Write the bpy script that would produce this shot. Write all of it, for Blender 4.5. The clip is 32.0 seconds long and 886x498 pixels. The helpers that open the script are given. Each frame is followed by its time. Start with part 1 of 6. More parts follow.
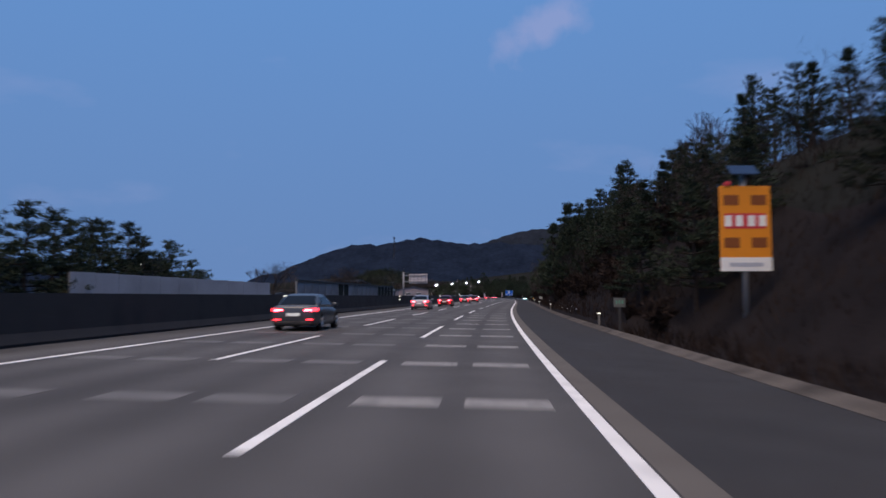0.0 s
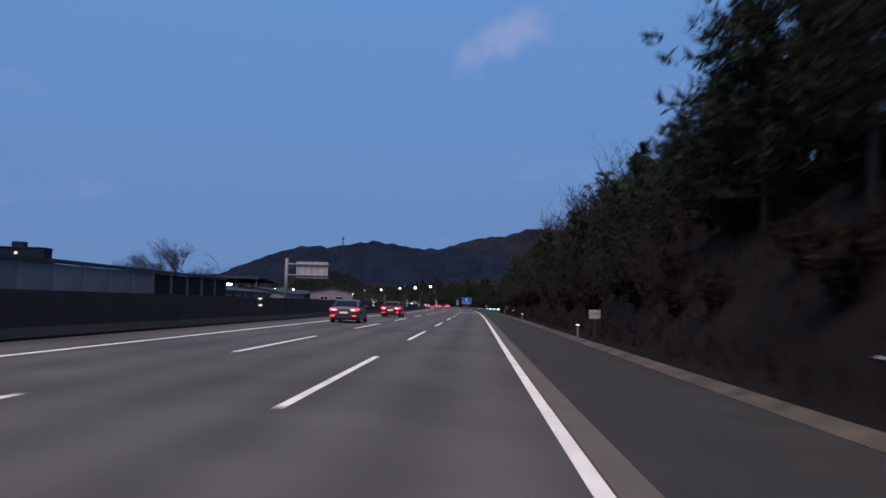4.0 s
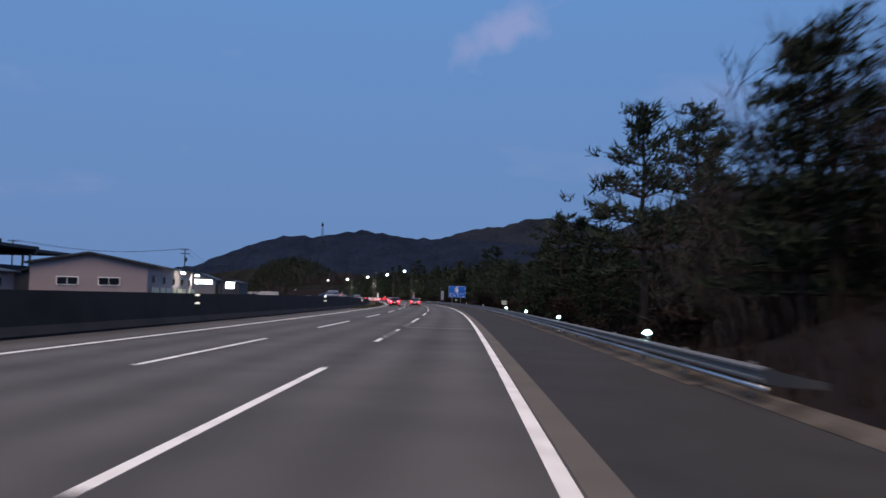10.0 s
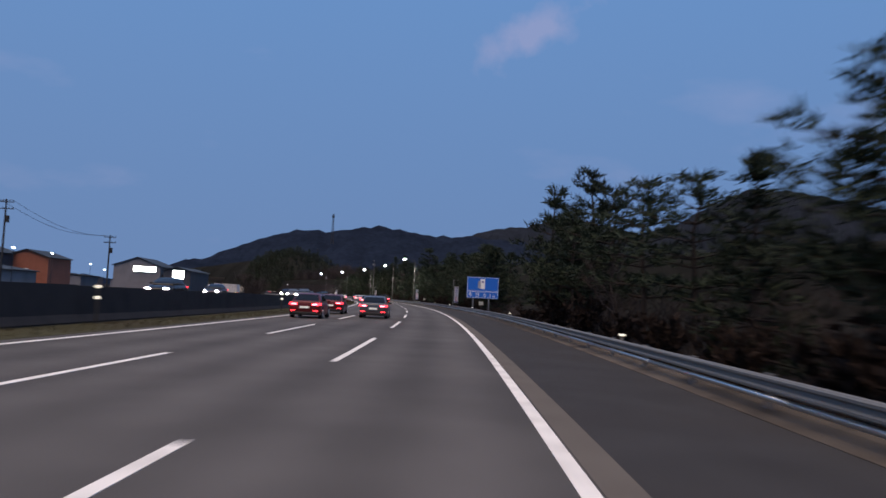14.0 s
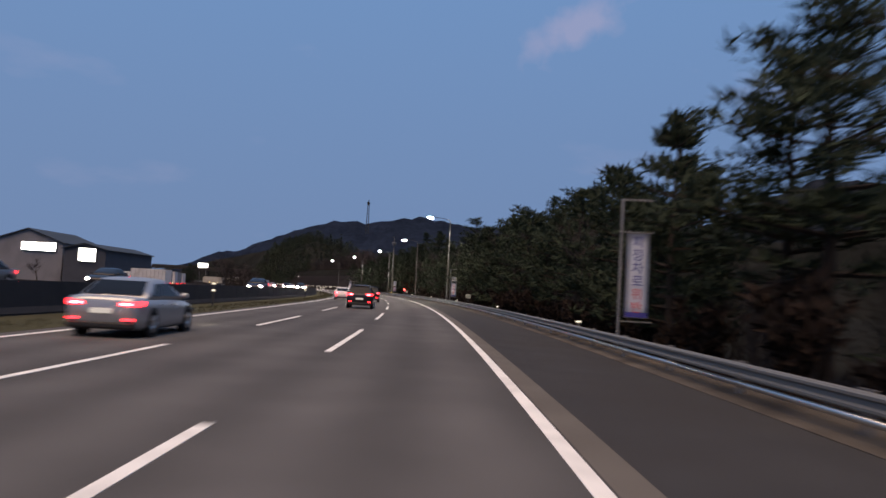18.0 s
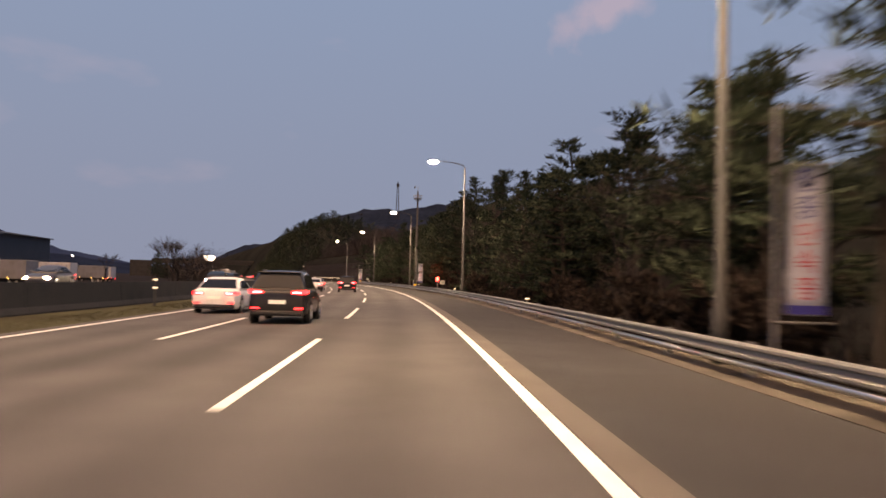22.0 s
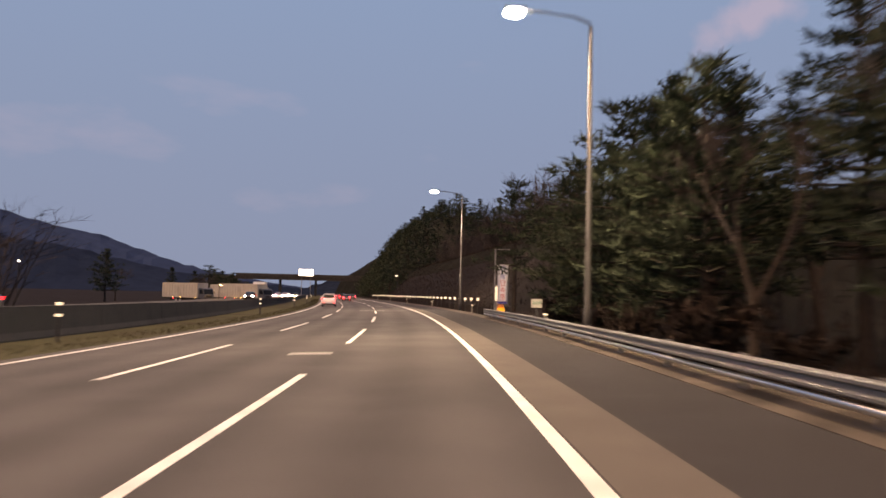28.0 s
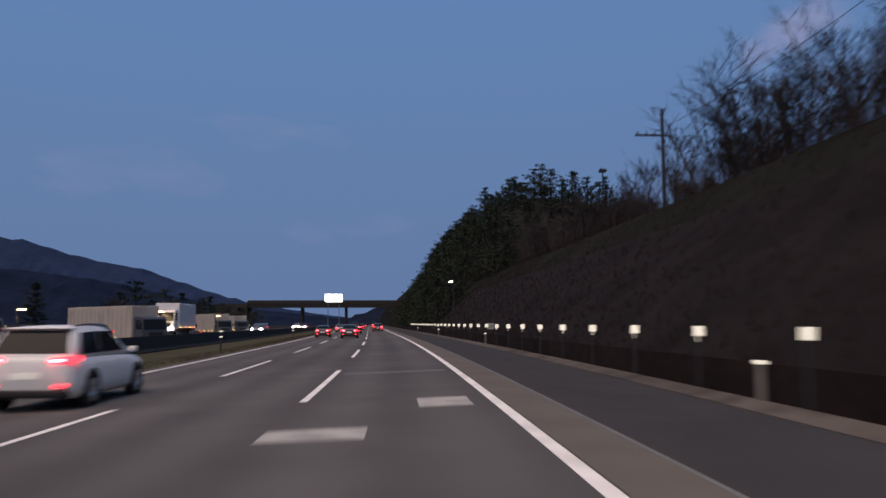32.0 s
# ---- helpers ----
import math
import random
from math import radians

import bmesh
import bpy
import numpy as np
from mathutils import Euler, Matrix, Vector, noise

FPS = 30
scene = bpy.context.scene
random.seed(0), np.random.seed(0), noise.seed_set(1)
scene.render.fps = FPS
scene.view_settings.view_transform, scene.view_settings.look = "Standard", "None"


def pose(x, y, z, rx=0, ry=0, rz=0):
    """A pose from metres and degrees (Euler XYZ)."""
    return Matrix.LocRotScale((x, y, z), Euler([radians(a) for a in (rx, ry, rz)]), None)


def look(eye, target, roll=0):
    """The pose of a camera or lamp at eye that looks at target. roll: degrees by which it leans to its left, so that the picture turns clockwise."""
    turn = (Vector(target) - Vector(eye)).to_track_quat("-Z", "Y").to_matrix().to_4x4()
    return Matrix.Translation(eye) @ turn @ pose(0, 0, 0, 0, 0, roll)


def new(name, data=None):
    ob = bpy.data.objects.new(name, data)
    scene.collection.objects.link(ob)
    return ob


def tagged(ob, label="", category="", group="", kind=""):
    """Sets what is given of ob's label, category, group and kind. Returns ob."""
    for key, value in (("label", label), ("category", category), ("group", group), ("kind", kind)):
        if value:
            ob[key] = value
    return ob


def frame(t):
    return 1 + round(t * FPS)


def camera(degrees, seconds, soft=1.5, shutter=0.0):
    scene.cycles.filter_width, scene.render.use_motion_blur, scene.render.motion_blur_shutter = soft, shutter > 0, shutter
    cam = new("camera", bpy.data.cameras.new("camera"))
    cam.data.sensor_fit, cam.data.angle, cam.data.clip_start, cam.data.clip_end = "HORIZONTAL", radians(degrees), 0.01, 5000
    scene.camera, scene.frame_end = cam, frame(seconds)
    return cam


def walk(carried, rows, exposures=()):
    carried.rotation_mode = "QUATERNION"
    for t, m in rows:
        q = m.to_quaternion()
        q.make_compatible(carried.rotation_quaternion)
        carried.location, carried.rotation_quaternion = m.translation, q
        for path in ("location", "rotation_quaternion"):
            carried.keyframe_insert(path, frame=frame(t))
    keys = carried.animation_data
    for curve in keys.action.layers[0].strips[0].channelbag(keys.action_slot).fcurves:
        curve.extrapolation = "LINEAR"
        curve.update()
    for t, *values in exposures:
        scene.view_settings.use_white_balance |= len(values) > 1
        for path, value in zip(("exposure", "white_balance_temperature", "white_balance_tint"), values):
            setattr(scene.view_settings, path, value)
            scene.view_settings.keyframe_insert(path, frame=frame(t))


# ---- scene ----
# ---------- the road's line: curvature (1/km) every 40 m from -40 m, cross fall every 80 m from -80 m ----------
KAPPA = [-0.673, -0.587, -0.492, -0.331, -0.054, 0.109, 0.141, 0.206, 0.364, 0.631, 0.806, 0.852, 0.831, 0.808, 0.869,
         1.024, 1.133, 1.178, 1.17, 1.068, 0.746, 0.391, 0.109, -0.05, -0.05, 0.0]
BANK = [-0.0153, -0.0191, -0.0169, -0.0213, -0.0068, -0.0066, 0.0063, 0.0046, 0.0156, 0.0272, 0.0362, 0.0318, 0.0323, 0.0321, 0.032]
STEP = 2.0
SG = np.arange(-240.0, 2400.0, STEP)
_k = np.interp(SG, -40 + 40 * np.arange(len(KAPPA)), KAPPA) / 1000
TH = np.concatenate([[0], np.cumsum((_k[1:] + _k[:-1]) / 2 * STEP)])
I0 = int(240 / STEP)
TH -= TH[I0]
_m = (TH[1:] + TH[:-1]) / 2
RX = np.concatenate([[0], np.cumsum(-np.sin(_m) * STEP)])
RY = np.concatenate([[0], np.cumsum(np.cos(_m) * STEP)])
RX -= RX[I0]
RY -= RY[I0]


def heading(s):
    return float(np.interp(s, SG, TH))


def fall(s, u):
    """Height of the banked carriageway at s metres along and u metres right of the right-hand edge line."""
    b = float(np.interp(s, -80 + 80 * np.arange(len(BANK)), BANK))
    return b * max(-13.0, min(u, 3.0)) - 0.03 * max(0.0, min(u, 4.0))


def P(s, u, z=0.0):
    h = heading(s)
    return Vector((float(np.interp(s, SG, RX)) + u * math.cos(h), float(np.interp(s, SG, RY)) + u * math.sin(h), z))


def PR(s, u, z=0.0):
    return P(s, u, z + fall(s, u))


def at_road(s, u, z=0.0, turn=0.0):
    """A pose on the road, y ahead along it, x to the right."""
    p = P(s, u, z)
    return pose(p.x, p.y, p.z, 0, 0, math.degrees(heading(s)) + turn)


# ---------- camera: t, s, u, yaw, pitch, lean of verticals ----------
EYE = 1.461
cam = camera(58.74, 32.0, soft=1.6, shutter=0.6)
DRIVE = [
    (0, -7.15, -1.353, 2.745, 3.443, 0.242),
    (1, 17.01, -1.395, 2.772, 3.842, -1.198),
    (2, 40.06, -1.337, 2.616, 3.796, -1.921),
    (3, 64.79, -1.153, 2.316, 4.081, -2.060),
    (4, 89.54, -1.062, 2.231, 4.015, -1.326),
    (4.5, 101.60, -1.087, 2.319, 3.885, -1.363),
    (7, 163.58, -1.019, 2.136, 3.628, -0.464),
    (8, 188.94, -0.934, 2.015, 3.373, -1.229),
    (9, 213.37, -0.791, 1.740, 3.703, -1.297),
    (10, 234.33, -0.844, 1.564, 3.598, -1.190),
    (11, 255.54, -1.001, 1.455, 3.472, -1.337),
    (12, 279.11, -1.019, 1.269, 4.023, -1.903),
    (13, 301.90, -1.026, 0.845, 3.773, -2.199),
    (13.5, 312.08, -1.082, 1.036, 3.692, -2.490),
    (16, 373.42, -1.167, 0.084, 3.440, -3.476),
    (17, 399.41, -1.231, 0.250, 3.506, -3.298),
    (18, 422.18, -1.341, -0.232, 3.141, -3.099),
    (19, 443.82, -1.313, -0.732, 2.574, -1.274),
    (20, 464.21, -1.242, -1.255, 2.415, -1.167),
    (21, 487.67, -1.389, -1.439, 2.531, -1.614),
    (22, 511.23, -1.479, -1.927, 2.240, -1.407),
    (23, 534.76, -1.547, -1.684, 1.016, -1.707),
    (24, 559.05, -1.405, -3.501, 1.874, -1.105),
    (24.5, 570.53, -1.293, -4.101, 1.720, -0.675),
    (27, 633.27, -1.188, -3.113, 2.832, -1.018),
    (28, 655.26, -1.299, -0.568, 3.420, -1.290),
    (29, 678.20, -1.460, -0.964, 3.359, -1.765),
    (30, 700.49, -1.481, -1.519, 4.044, -2.084),
    (31, 720.97, -1.635, -2.521, 5.607, -2.086),
    (32, 744.36, -1.717, -2.725, 5.371, 0.194),
]


def eye_pose(s, u, yaw, pitch, lean):
    p = P(s, u)
    b = float(np.interp(s, -80 + 80 * np.arange(len(BANK)), BANK))
    return pose(p.x, p.y, EYE + b * u, 90 + pitch, 0, math.degrees(heading(s)) + yaw) @ pose(0, 0, 0, 0, 0, -lean)


walk(cam, [(t, eye_pose(*r)) for t, *r in DRIVE],
     exposures=[(0, 0.0, 6200, 9), (9, 0.0, 6250, 9), (11, 0.0, 6600, 10), (13, 0.0, 6700, 10), (18, 0.05, 7500, 13), (20, 0.12, 9400, 18), (21, 0.18, 11300, 23), (22, 0.32, 12300, 27), (23, 0.25, 9600, 20), (24, 0.35, 13000, 33),
                (27, 0.25, 9200, 20), (28, 0.36, 11300, 26), (29, -0.22, 8500, 22), (30, -0.03, 9400, 22), (31, -0.32, 7700, 22), (32, -0.3, 6950, 14)])

# ---------- dusk sky and light ----------
world = bpy.data.worlds.new("dusk_sky")
scene.world = world
world.use_nodes = True
wn, wl = world.node_tree.nodes, world.node_tree.links
wn.clear()
w_out, w_bg = wn.new("ShaderNodeOutputWorld"), wn.new("ShaderNodeBackground")
w_co, w_sep = wn.new("ShaderNodeTexCoord"), wn.new("ShaderNodeSeparateXYZ")
w_ramp = wn.new("ShaderNodeValToRGB")
w_ramp.color_ramp.interpolation = "B_SPLINE"
for pos, col in ((0.0, (0.150, 0.220, 0.395, 1)), (0.05, (0.160, 0.256, 0.488, 1)), (0.15, (0.150, 0.345, 0.712, 1)), (0.32, (0.145, 0.446, 0.936, 1)),
                 (1.0, (0.108, 0.360, 0.828, 1))):
    e = w_ramp.color_ramp.elements[0] if pos == 0.0 else (w_ramp.color_ramp.elements[1] if pos == 1.0 else w_ramp.color_ramp.elements.new(pos))
    e.position, e.color = pos, col
w_map, w_noise, w_cr, w_mix = wn.new("ShaderNodeMapping"), wn.new("ShaderNodeTexNoise"), wn.new("ShaderNodeMapRange"), wn.new("ShaderNodeMix")
w_map.inputs["Scale"].default_value = (2.2, 2.2, 6.0)
w_map.inputs["Location"].default_value = (3.1, 1.7, 0.4)
w_noise.inputs["Scale"].default_value, w_noise.inputs["Detail"].default_value = 2.0, 7
w_cr.inputs["From Min"].default_value, w_cr.inputs["From Max"].default_value, w_cr.inputs["To Max"].default_value = 0.60, 0.80, 0.2
w_mix.data_type = "RGBA"
w_mix.inputs["B"].default_value = (0.46, 0.44, 0.66, 1)
wl.new(w_co.outputs["Generated"], w_sep.inputs[0])
wl.new(w_sep.outputs["Z"], w_ramp.inputs["Fac"])
wl.new(w_co.outputs["Generated"], w_map.inputs["Vector"])
wl.new(w_map.outputs["Vector"], w_noise.inputs["Vector"])
wl.new(w_noise.outputs["Fac"], w_cr.inputs["Value"])
wl.new(w_cr.outputs["Result"], w_mix.inputs["Factor"])
wl.new(w_ramp.outputs["Color"], w_mix.inputs["A"])
# one small pinkish cloud ahead
w_dir, w_sc, w_len, w_fade = wn.new("ShaderNodeVectorMath"), wn.new("ShaderNodeVectorMath"), wn.new("ShaderNodeVectorMath"), wn.new("ShaderNodeMapRange")
w_n2, w_add, w_mix2 = wn.new("ShaderNodeTexNoise"), wn.new("ShaderNodeMath"), wn.new("ShaderNodeMix")
w_dir.operation, w_sc.operation, w_len.operation, w_add.operation = "SUBTRACT", "MULTIPLY", "LENGTH", "MULTIPLY_ADD"
w_dir.inputs[1].default_value, w_sc.inputs[1].default_value = (0.072, 0.93, 0.325), (12, 6, 34)
w_n2.inputs["Scale"].default_value, w_n2.inputs["Detail"].default_value = 26, 5
w_add.inputs[1].default_value = 1.9
w_fade.inputs["From Min"].default_value, w_fade.inputs["From Max"].default_value = 1.95, 1.15
w_fade.inputs["To Max"].default_value = 0.36
w_mix2.data_type = "RGBA"
w_mix2.inputs["B"].default_value = (0.46, 0.42, 0.62, 1)
wl.new(w_co.outputs["Generated"], w_dir.inputs[0])
w_rot = wn.new("ShaderNodeVectorRotate")
w_rot.rotation_type = "Y_AXIS"
w_rot.inputs["Angle"].default_value = radians(30)
wl.new(w_dir.outputs[0], w_rot.inputs["Vector"])
wl.new(w_rot.outputs[0], w_sc.inputs[0])
wl.new(w_sc.outputs[0], w_len.inputs[0])
wl.new(w_co.outputs["Generated"], w_n2.inputs["Vector"])
wl.new(w_n2.outputs["Fac"], w_add.inputs[0])
wl.new(w_len.outputs["Value"], w_add.inputs[2])
wl.new(w_add.outputs[0], w_fade.inputs["Value"])
wl.new(w_fade.outputs["Result"], w_mix2.inputs["Factor"])
wl.new(w_mix.outputs["Result"], w_mix2.inputs["A"])
wl.new(w_mix2.outputs["Result"], w_bg.inputs["Color"])
wl.new(w_bg.outputs[0], w_out.inputs[0])
w_bg.inputs["Strength"].default_value = 1.0

# soft warm sun from behind and above, added in place of the car's headlamps
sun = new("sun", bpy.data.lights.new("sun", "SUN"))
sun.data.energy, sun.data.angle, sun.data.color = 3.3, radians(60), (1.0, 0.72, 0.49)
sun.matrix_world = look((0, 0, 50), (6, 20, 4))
# ---------- materials ----------
def material(name, base, rough=0.8, metal=0.0, vary=0.25, scale=3.0, bump=0.0, fine=40.0, dirt=None, dirt_scale=0.6, spec=0.3, emit=None, power=0.0, each=0.0):
    m = bpy.data.materials.new(name)
    m.use_nodes = True
    n, k = m.node_tree.nodes, m.node_tree.links
    b = n["Principled BSDF"]
    b.inputs["Roughness"].default_value, b.inputs["Metallic"].default_value = rough, metal
    b.inputs["Specular IOR Level"].default_value = spec
    b.inputs["Base Color"].default_value = (*base, 1)
    if emit:
        b.inputs["Emission Color"].default_value, b.inputs["Emission Strength"].default_value = (*emit, 1), power
    if vary <= 0:
        return m
    co, a, f2 = n.new("ShaderNodeTexCoord"), n.new("ShaderNodeTexNoise"), n.new("ShaderNodeTexNoise")
    a.inputs["Scale"].default_value, a.inputs["Detail"].default_value = scale, 6
    f2.inputs["Scale"].default_value, f2.inputs["Detail"].default_value = fine, 4
    add = n.new("ShaderNodeMath")
    add.operation = "ADD"
    k.new(co.outputs["Object"], a.inputs["Vector"])
    k.new(co.outputs["Object"], f2.inputs["Vector"])
    k.new(a.outputs["Fac"], add.inputs[0])
    k.new(f2.outputs["Fac"], add.inputs[1])
    r = n.new("ShaderNodeMapRange")
    r.inputs["From Min"].default_value, r.inputs["From Max"].default_value = 0.6, 1.4
    r.inputs["To Min"].default_value, r.inputs["To Max"].default_value = 1 - vary, 1 + vary
    k.new(add.outputs[0], r.inputs["Value"])
    src = r.outputs["Result"]
    if each > 0:
        oi, mr, mu = n.new("ShaderNodeObjectInfo"), n.new("ShaderNodeMapRange"), n.new("ShaderNodeMath")
        mr.inputs["To Min"].default_value, mr.inputs["To Max"].default_value = 1 - each, 1 + each
        mu.operation = "MULTIPLY"
        k.new(oi.outputs["Random"], mr.inputs["Value"])
        k.new(mr.outputs["Result"], mu.inputs[0])
        k.new(src, mu.inputs[1])
        src = mu.outputs[0]
    mul = n.new("ShaderNodeVectorMath")
    mul.operation = "SCALE"
    mul.inputs[0].default_value = base
    k.new(src, mul.inputs["Scale"])
    col = mul.outputs["Vector"]
    if dirt:
        d, dr, mix = n.new("ShaderNodeTexNoise"), n.new("ShaderNodeMapRange"), n.new("ShaderNodeMix")
        d.inputs["Scale"].default_value, d.inputs["Detail"].default_value = dirt_scale, 8
        dr.inputs["From Min"].default_value, dr.inputs["From Max"].default_value, dr.inputs["To Max"].default_value = 0.46, 0.66, 0.8
        mix.data_type = "RGBA"
        mix.inputs["B"].default_value = (*dirt, 1)
        k.new(co.outputs["Object"], d.inputs["Vector"])
        k.new(d.outputs["Fac"], dr.inputs["Value"])
        k.new(dr.outputs["Result"], mix.inputs["Factor"])
        k.new(col, mix.inputs["A"])
        col = mix.outputs["Result"]
    k.new(col, b.inputs["Base Color"])
    if bump:
        bp = n.new("ShaderNodeBump")
        bp.inputs["Strength"].default_value, bp.inputs["Distance"].default_value = min(bump, 1.0), 0.02
        k.new(f2.outputs["Fac"], bp.inputs["Height"])
        k.new(bp.outputs["Normal"], b.inputs["Normal"])
    return m


def glow(name, col, power, base=(0.6, 0.6, 0.6)):
    return material(name, base, 0.4, 0, 0, emit=col, power=power)


M_ASPHALT = material("asphalt", (0.088, 0.086, 0.086), 0.92, 0, 0.22, 0.5, 0.5, 90, dirt=(0.066, 0.064, 0.065), dirt_scale=0.12, spec=0.12)
M_ASPHALT2 = material("shoulder_asphalt", (0.043, 0.0425, 0.044), 0.95, 0, 0.25, 0.6, 0.5, 80, dirt=(0.042, 0.04, 0.04), dirt_scale=0.2, spec=0.1)
M_STRIP = material("pale_asphalt_strip", (0.115, 0.104, 0.093), 0.95, 0, 0.2, 0.8, 0.4, 70, spec=0.1)
M_PAINT = material("white_road_paint", (0.78, 0.76, 0.72), 0.7, 0, 0.1, 2.0, 0.2, 60, dirt=(0.55, 0.53, 0.5), dirt_scale=1.5)
M_WORN = material("worn_road_paint", (0.36, 0.35, 0.33), 0.9, 0, 0.35, 1.5, 0.2, 25, dirt=(0.2, 0.19, 0.18), dirt_scale=1.6)
M_GHOST = material("faded_road_paint", (0.125, 0.12, 0.116), 0.9, 0, 0.25, 1.5, 0.2, 25)
M_GUTTER = material("dirty_gutter_concrete", (0.098, 0.085, 0.073), 0.95, 0, 0.35, 1.0, 0.4, 30, dirt=(0.036, 0.031, 0.027), dirt_scale=0.7, spec=0.1, each=0.15)
M_BRIDGE = material("grimy_bridge_concrete", (0.055, 0.05, 0.046), 0.95, 0, 0.3, 1.0, 0.4, 30, dirt=(0.032, 0.03, 0.027), dirt_scale=0.9, spec=0.1)
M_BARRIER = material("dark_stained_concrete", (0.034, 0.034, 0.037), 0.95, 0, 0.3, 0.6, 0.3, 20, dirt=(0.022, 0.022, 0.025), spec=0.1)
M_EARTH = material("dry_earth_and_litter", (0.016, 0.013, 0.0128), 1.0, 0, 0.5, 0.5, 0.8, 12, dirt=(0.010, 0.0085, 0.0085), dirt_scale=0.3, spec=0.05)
M_GRASS = material("dry_grass", (0.062, 0.060, 0.036), 1.0, 0, 0.4, 0.4, 0.8, 14, dirt=(0.042, 0.036, 0.024), dirt_scale=0.2, spec=0.05)
M_STEEL = material("galvanised_steel", (0.17, 0.17, 0.165), 0.6, 0.35, 0.12, 2.0, 0.1, 30)
M_RAILPIPE = material("bright_galvanised_pipe", (0.55, 0.55, 0.54), 0.32, 0.85, 0.15, 2.0, 0.1, 30)
M_STEEL_DULL = material("dull_grey_steel", (0.22, 0.22, 0.23), 0.6, 0.4, 0.15, 2.0, 0.1, 30)
M_WHITE = material("white_painted_metal", (0.75, 0.74, 0.7), 0.5, 0, 0.08, 2.0, 0.0, 20, dirt=(0.6, 0.58, 0.54))
# winter forest floor, with the shade under the trees put into the colour
M_FOREST_SHADE = material("winter_forest", (0.016, 0.017, 0.016), 1.0, 0, 0.5, 0.02, 0.0, 0.2, spec=0.0)
# blue of the distance haze is painted into this base colour
M_FAR_HAZE = material("distant_mountain", (0.020, 0.034, 0.072), 1.0, 0, 0.2, 0.01, 0.0, 0.05, spec=0.0)


# ---------- mesh helpers ----------
def obj(name, bm, mat, parent=None, label="", smooth=False):
    me = bpy.data.meshes.new(name)
    bm.to_mesh(me)
    bm.free()
    for q in (mat if isinstance(mat, (list, tuple)) else [mat]):
        me.materials.append(q)
    if smooth:
        me.polygons.foreach_set("use_smooth", [True] * len(me.polygons))
    ob = new(name, me)
    if parent is not None:
        ob.parent = parent
    if label:
        ob["label"] = label
    return ob


def part(name, bm, mat, parent, label="", smooth=False):
    return obj(name, bm, mat, parent, label, smooth)


def box(bm, x0, x1, y0, y1, z0, z1, bevel=0.0, m=None):
    r = bmesh.ops.create_cube(bm, size=1)
    vs = r["verts"]
    for v in vs:
        v.co = Vector((x0 + (v.co.x + 0.5) * (x1 - x0), y0 + (v.co.y + 0.5) * (y1 - y0), z0 + (v.co.z + 0.5) * (z1 - z0)))
    if bevel:
        r = bmesh.ops.bevel(bm, geom=list({e for v in vs for e in v.link_edges}), offset=bevel, segments=1, affect="EDGES")
        vs = r["verts"]
    if m is not None:
        bmesh.ops.transform(bm, matrix=m, verts=list(vs))
    return bm


def B(*a, **k):
    return box(bmesh.new(), *a, **k)


def tube(bm, pts, radii, seg=8, cap=True):
    """A round bar through pts, tapering by radii."""
    pts = [Vector(p) for p in pts]
    if not isinstance(radii, (list, tuple)):
        radii = [radii] * len(pts)
    rings, ref = [], Vector((1, 0, 0))
    for i, p in enumerate(pts):
        d = (pts[min(i + 1, len(pts) - 1)] - pts[max(i - 1, 0)]).normalized()
        a = d.cross(ref)
        if a.length < 0.1:
            a = d.cross(Vector((0, 1, 0)))
        a.normalize()
        b = d.cross(a)
        rings.append([bm.verts.new(p + (a * math.cos(2 * math.pi * j / seg) + b * math.sin(2 * math.pi * j / seg)) * radii[i]) for j in range(seg)])
    for q, w in zip(rings, rings[1:]):
        for j in range(seg):
            bm.faces.new((q[j], q[(j + 1) % seg], w[(j + 1) % seg], w[j]))
    if cap and seg > 2:
        bm.faces.new(rings[0][::-1])
        bm.faces.new(rings[-1])
    return bm


def verge_shift(s):
    """The shoulder's outer edge and the rail draw in a little past the bend."""
    return float(np.interp(s, (590, 632, 660, 688, 710), (0.0, -0.35, -0.35, -0.1, 0.0)))


def median_shift(s):
    """The median widens along the way, and the barrier on it steps back."""
    return float(np.interp(s, (330, 400, 690, 750), (0.0, -1.5, -1.5, -3.6)))


def barrier_height(s):
    return float(np.interp(s, (330, 400, 690, 750), (1.0, 0.84, 0.84, 0.76)))


def far_level(s):
    """Height of the other carriageway over this one: it comes down where the median widens."""
    return float(np.interp(s, (330, 420, 690, 760), (0.85, 0.55, 0.55, 0.4)))


def sweep(bm, stations, profile, close=False, outer=False, median=False):
    """Carry a profile of (u, z) along the road through the stations; outer: it follows the shoulder's outer edge; median: the barrier's line."""
    rows = []
    for s in stations:
        a, b = verge_shift(s) if outer else 0.0, median_shift(s) if median else 0.0
        rows.append([bm.verts.new(P(s, u + (a if u > 2.5 else b if u < -12.5 else 0.0), z + fall(s, u))) for u, z in profile])
    n = len(profile)
    for a, b in zip(rows, rows[1:]):
        for j in range(n if close else n - 1):
            bm.faces.new((a[j], a[(j + 1) % n], b[(j + 1) % n], b[j]))
    if close:
        bm.faces.new(rows[0][::-1])
        bm.faces.new(rows[-1])
    return bm


def span(a, b, d):
    n = max(1, int(round((b - a) / d)))
    return [a + (b - a) * i / n for i in range(n + 1)]


def thing(name, m, label, category, group="", kind=""):
    e = new(name)
    e.matrix_world = m
    return tagged(e, label, category, group, kind)


# ---------- ground ----------
def smooth01(x):
    x = max(0.0, min(1.0, x))
    return x * x * (3 - 2 * x)


def bankside(s):
    """How high the wooded slope (start), and the cut slope (end), rise on the road's right."""
    return 13.0 * (1 - smooth01((s - 232) / 36)), 1.0 * smooth01((s - 704) / 14)


